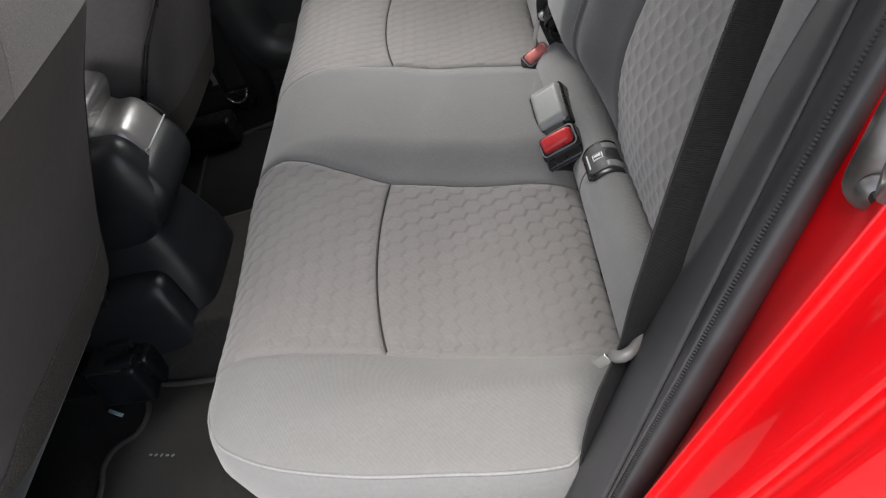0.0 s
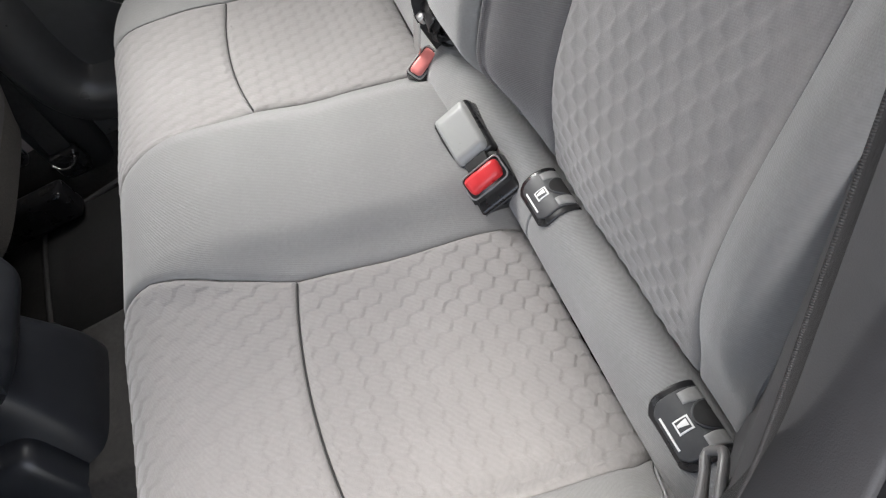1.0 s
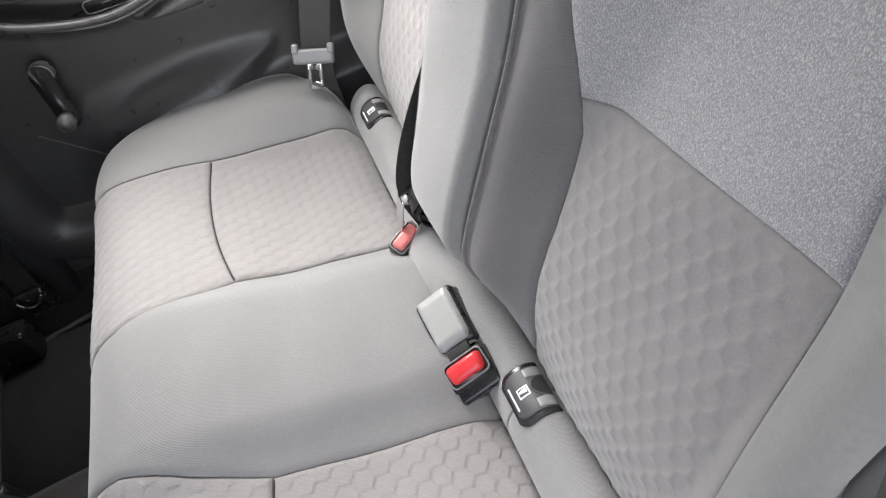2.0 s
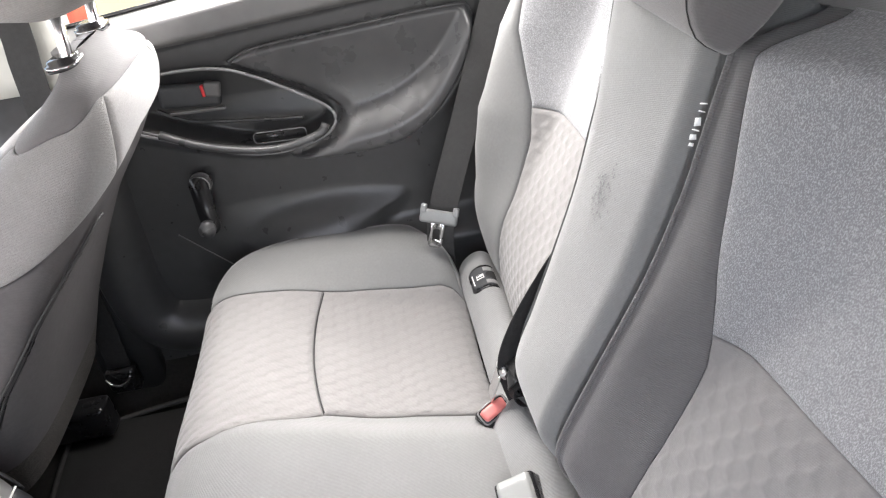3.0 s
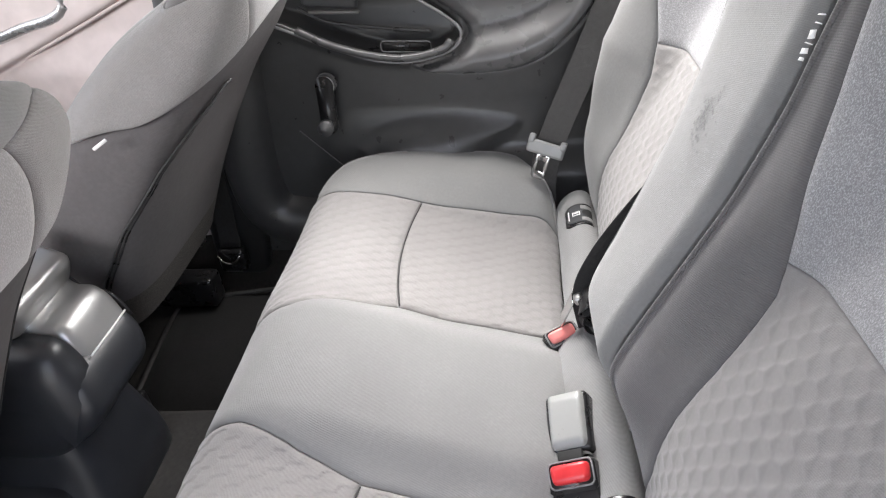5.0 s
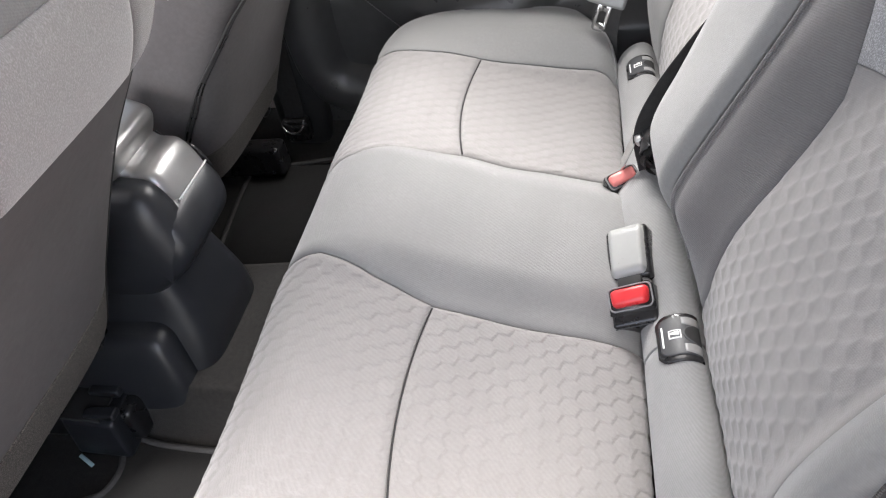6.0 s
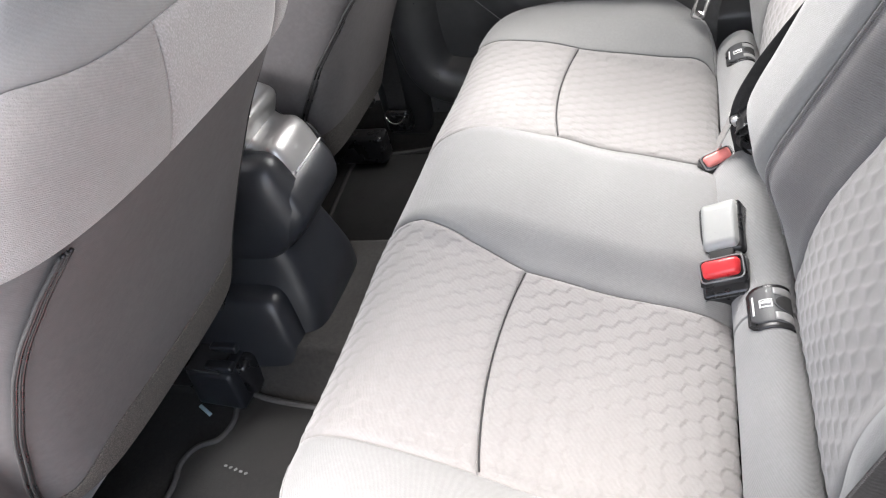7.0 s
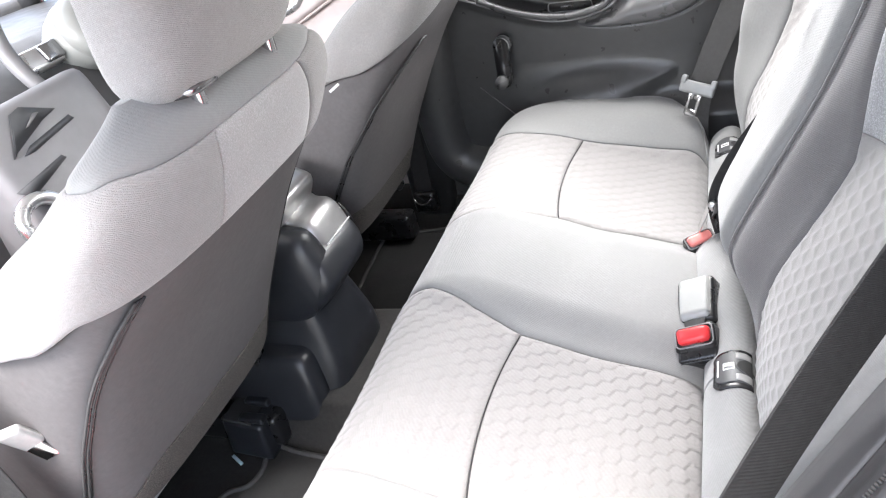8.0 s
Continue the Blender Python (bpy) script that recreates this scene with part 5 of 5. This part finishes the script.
ribbon("webbing", spline([(-0.68, -0.575, 1.36), (-0.675, -0.570, 1.0), (-0.66, -0.560, 0.83), (-0.68, -0.565, 0.50)], 20)[0], (1, 0.2, 0), 0.045, M_BELT, drb)

# ---- steering wheel, dashboard ----
wheel = thing("steering_wheel", "dark steering wheel with silver spokes and buttons", "steering wheel")
wm = basis((-1.215, 0.300, 1.022), (0, 1, 0), (0.90, 0, 0.42))
tube("rim", [wm @ Vector((0.178 * math.cos(a), 0.178 * math.sin(a), 0)) for a in np.linspace(0, 2 * math.pi, 60, endpoint=False)], 0.0155, M_STACK, wheel, 12, True)
rows = []
for h, r in ((-0.060, 0.050), (-0.050, 0.066), (-0.020, 0.076), (0.010, 0.080), (0.034, 0.078), (0.036, 0.0755), (0.038, 0.078), (0.058, 0.073), (0.070, 0.062), (0.075, 0.045), (0.074, 0.0)):
    rows.append([wm @ Vector((1.06 * r * math.cos(q), 0.92 * r * math.sin(q), h)) for q in np.linspace(0, 2 * math.pi, 40, endpoint=False)])
link("hub", [tuple(v) for r in rows for v in r], grid_faces(len(rows), 40, True), M_HUB_AND_SKYTOP, wheel, "domed grey airbag cover")
for a in (0, 180, 270):
    part("spoke", rbox((0.11, 0.045, 0.024), 0.009, wm @ pose(0, 0, 0, 0, 0, a) @ pose(0.115, 0, -0.004)), M_SILVER if a != 270 else M_DASH, wheel, "silver spoke")
for a in (0, 180):
    part("button_pad", rbox((0.045, 0.036, 0.012), 0.006, wm @ pose(0, 0, 0, 0, 0, a) @ pose(0.105, 0.0, 0.014)), M_DARKCHROME, wheel)
tube("hub_ring", [wm @ Vector((0.042 * math.cos(a), 0.034 * math.sin(a), 0.077)) for a in np.linspace(0, 2 * math.pi, 30, endpoint=False)], 0.003, M_SILVER, wheel, 8, True)
dash = thing("dashboard", "dark plastic dashboard and centre stack", "dashboard", kind="structure")
loft_box("dash_body", [(0.60, -1.75, -1.20, -0.66, 0.70), (0.85, -1.75, -1.16, -0.66, 0.70), (0.98, -1.75, -1.20, -0.66, 0.70), (1.05, -1.75, -1.30, -0.66, 0.70)], M_DASH, dash, e=0.3)
stack = pose(-1.18, 0.02, 0.76, 0, -18, 0)
face = stack @ Matrix(((0, 0, 1, 0.150), (1, 0, 0, 0), (0, 1, 0, 0), (0, 0, 0, 1)))
part("centre_stack", rbox((0.30, 0.28, 0.43), 0.03, stack), M_STACK, dash, "pale grey centre stack")
part("console_front", rbox((0.50, 0.20, 0.16), 0.03, pose(-1.10, 0.015, 0.60)), M_DASH, dash)
part("display", plate([(-0.099, 0.130), (-0.088, 0.136), (-0.010, 0.160), (0.026, 0.166), (-0.030, 0.196), (-0.052, 0.192)], 0.006, face, 0.002), M_SLATE, dash, "dark wedge-shaped panel in the stack")
# lighter grey plate drawn in as a glint on the dark panel
part("display_glint", plate([(-0.047, 0.162), (-0.040, 0.162), (-0.008, 0.174), (-0.018, 0.177)], 0.003, face @ pose(0, 0, 0.005), 0), M_GREY_AND_SKYLIT, dash)
part("vent", plate([(-0.081, 0.126), (-0.060, 0.124), (0.045, 0.137), (0.040, 0.147), (-0.060, 0.136)], 0.004, face @ pose(0, 0, -0.001), 0.001), M_SLATE, dash, "dark slit across the stack")
# no opening here; a slate plate gives the gap's shade as colour
part("storage_slot", plate([(-0.137, 0.086), (-0.116, 0.066), (-0.020, 0.090), (-0.026, 0.098)], 0.004, face @ pose(0, 0, -0.001), 0.001), M_SLATE, dash, "dark plate for the shaded gap below the controls")
tube("cup_ring", [face @ Vector((-0.135 + 0.040 * math.cos(a), 0.030 + 0.034 * math.sin(a), 0.012)) for a in np.linspace(0, 2 * math.pi, 40, endpoint=False)], 0.012, M_SILVER, dash, 12, True, "bright ring on the console")

# ---- car shell ----
roof = thing("ceiling", "pale headliner under the red roof", "car roof", kind="structure")
xs, ys = np.linspace(-1.30, 0.75, 40), np.linspace(-0.60, 0.64, 30)
X, Y = np.meshgrid(xs, ys, indexing="ij")
Zr = 1.45 - 0.05 * ((Y - YC) / 0.6) ** 4 - 0.10 * sm(0.25, 0.75, X) - 0.07 * sm(-0.9, -1.3, X)
link("headliner", np.stack((X, Y, Zr), -1).reshape(-1, 3), grid_faces(40, 30), M_HEADLINER, roof)
link("roof_skin", np.stack((X, (Y - YC) * 1.06 + YC, Zr + 0.035), -1).reshape(-1, 3), grid_faces(40, 30), M_PAINT, roof)
shell = thing("car_body", "red hatchback body around the cabin", "car body", kind="structure")
part("far_side", rbox((3.4, 0.03, 0.62), 0.012, pose(-0.5, 0.735, 0.70)), M_PAINT, shell)
# black material puts in the deep shadow between belt and pillar trim
part("near_quarter", rbox((0.85, 0.05, 0.62), 0.02, pose(0.62, -0.600, 0.96)), M_DOOR, shell)
part("near_quarter_skin", rbox((0.95, 0.04, 0.40), 0.02, pose(0.66, -0.645, 1.22)), M_PAINT, shell)
part("rear_quarter", rbox((0.60, 0.05, 0.45), 0.02, pose(0.60, 0.665, 1.20)), M_BEIGE, shell)
part("near_front_side", rbox((0.95, 0.06, 0.62), 0.02, pose(-1.28, -0.715, 0.70)), M_PAINT, shell)
part("near_sill", rbox((1.5, 0.09, 0.12), 0.02, pose(-0.70, -0.70, 0.34)), M_PAINT, shell)
part("underbody", rbox((3.6, 1.40, 0.06), 0.02, pose(-0.5, 0.02, 0.26)), M_BLACK, shell)
part("tail_panel", rbox((0.06, 1.35, 0.70), 0.02, pose(0.95, 0.02, 0.72)), M_DOOR, shell)
part("load_cover", rbox((0.62, 1.18, 0.02), 0.006, pose(0.62, 0.02, 1.02)), M_TRIM, shell)
part("bulkhead", rbox((0.06, 1.40, 0.75), 0.02, pose(-1.78, 0.02, 0.70)), M_DASH, shell)
for y in (-0.64, 0.68):
    tube("roof_rail", [(-1.35, y, 1.36), (-0.7, y * 0.97, 1.405), (0.2, y * 0.97, 1.40), (0.75, y, 1.30)], 0.03, M_HEADLINER, shell, 10)
for y in (-0.62, 0.66):
    tube("front_pillar", [(-1.33, y, 1.37), (-1.80, y, 1.02)], 0.03, M_DASH, shell, 10)
for s in (0, 1):
    for k in (-1.45, 0.55):
        if not (s == 0 and k > 0):
            w = thing("wheel", "black tyred car wheel on the ground", "wheel", "car wheels")
            y = -0.72 if s == 0 else 0.76
            tube("tyre", [(k + 0.245 * math.cos(a), y, 0.31 + 0.245 * math.sin(a)) for a in np.linspace(0, 2 * math.pi, 40, endpoint=False)], 0.062, M_BLACK, w, 12, True)
            part("rim", rbox((0.36, 0.08, 0.36), 0.03, pose(k, y, 0.31, 0, 45, 0)), M_STEEL, w)

# ---- outside ----
# ground out of view; pale so that it throws daylight up into the cabin
link("ground", [(-300, -300, 0), (300, -300, 0), (300, 300, 0), (-300, 300, 0)], [(0, 1, 2, 3)], M_BOUNCE_GROUND, None, smooth=False)
tagged(bpy.data.objects["ground"], "unseen ground, made pale to bounce daylight into the car", "ground", kind="structure")
bd = thing("backdrop_building", "cream rendered building wall across the yard", "building", kind="structure")
part("wall", rbox((14.8, 0.4, 2.4), 0.05, pose(4.4, 6.2, 1.2)), M_WALL, bd)
part("wall_cap", rbox((15.0, 0.6, 0.12), 0.04, pose(4.4, 6.2, 2.44)), M_WALL, bd)
# made-up box for a patch of red beyond the window
cab = thing("utility_cabinet", "red box standing in for an unidentified red thing outside", "cabinet")
part("body", rbox((0.40, 0.40, 0.98), 0.02, pose(-1.49, 2.70, 0.49)), M_PAINT, cab)
part("door", rbox((0.35, 0.03, 0.86), 0.008, pose(-1.49, 2.495, 0.49)), M_PAINT, cab)
part("cap", rbox((0.42, 0.44, 0.03), 0.010, pose(-1.49, 2.70, 0.985)), M_PAINT, cab)
part("handle", rbox((0.02, 0.03, 0.12), 0.006, pose(-1.36, 2.47, 0.55)), M_BLACK, cab)
# made-up ribbed box that gives the blue area beyond the window
box = thing("storage_container", "blue ribbed box standing in for an unidentified blue area outside", "container")
part("body", rbox((5.0, 2.2, 2.3), 0.03, pose(-6.0, 7.2, 1.18)), M_BLUE, box)
for k in range(16):
    part("rib", rbox((0.12, 0.05, 2.1), 0.02, pose(-8.3 + 0.305 * k, 6.08, 1.18)), M_BLUE, box)


# ---- pieces of parts hang under the part that carries them ----
CARRIED = {"pictogram": "face", "pictogram_field": "face", "pictogram_mark": "face", "line": "face", "bay": "guide", "bay_rim": "guide", "button": "body", "button_frame": "body", "face_rim": "body",
           "slot": "stalk_cover", "ear": "grip", "zip": "back_cover", "felt_hem": "back_cover", "maker_tag": "back_cover", "headrest_post": "headrest", "panel_edge": "trim_panel", "pad_edge": "armrest_pad", "slot_ring": "switch_blank", "lock_knob": "inner_handle", "lock_mark": "inner_handle",
           "chrome_line": "saddle_cap", "hub_ring": "hub", "button_pad": "hub", "selvedge": "webbing", "screw_recess": "screw", "display_glint": "display", "lug": "cover", "rib": "body"}
middle = lambda ob: sum((Vector(c) for c in ob.bound_box), Vector()) / 8
for ob in [o for o in bpy.data.objects if o.type == "MESH" and o.parent and o.parent.type == "EMPTY"]:
    kin = [k for k in ob.parent.children if k.type == "MESH" and k.name.split(".")[0] == CARRIED.get(ob.name.split(".")[0])]
    if kin:
        ob.parent = min(kin, key=lambda k: (middle(k) - middle(ob)).length)
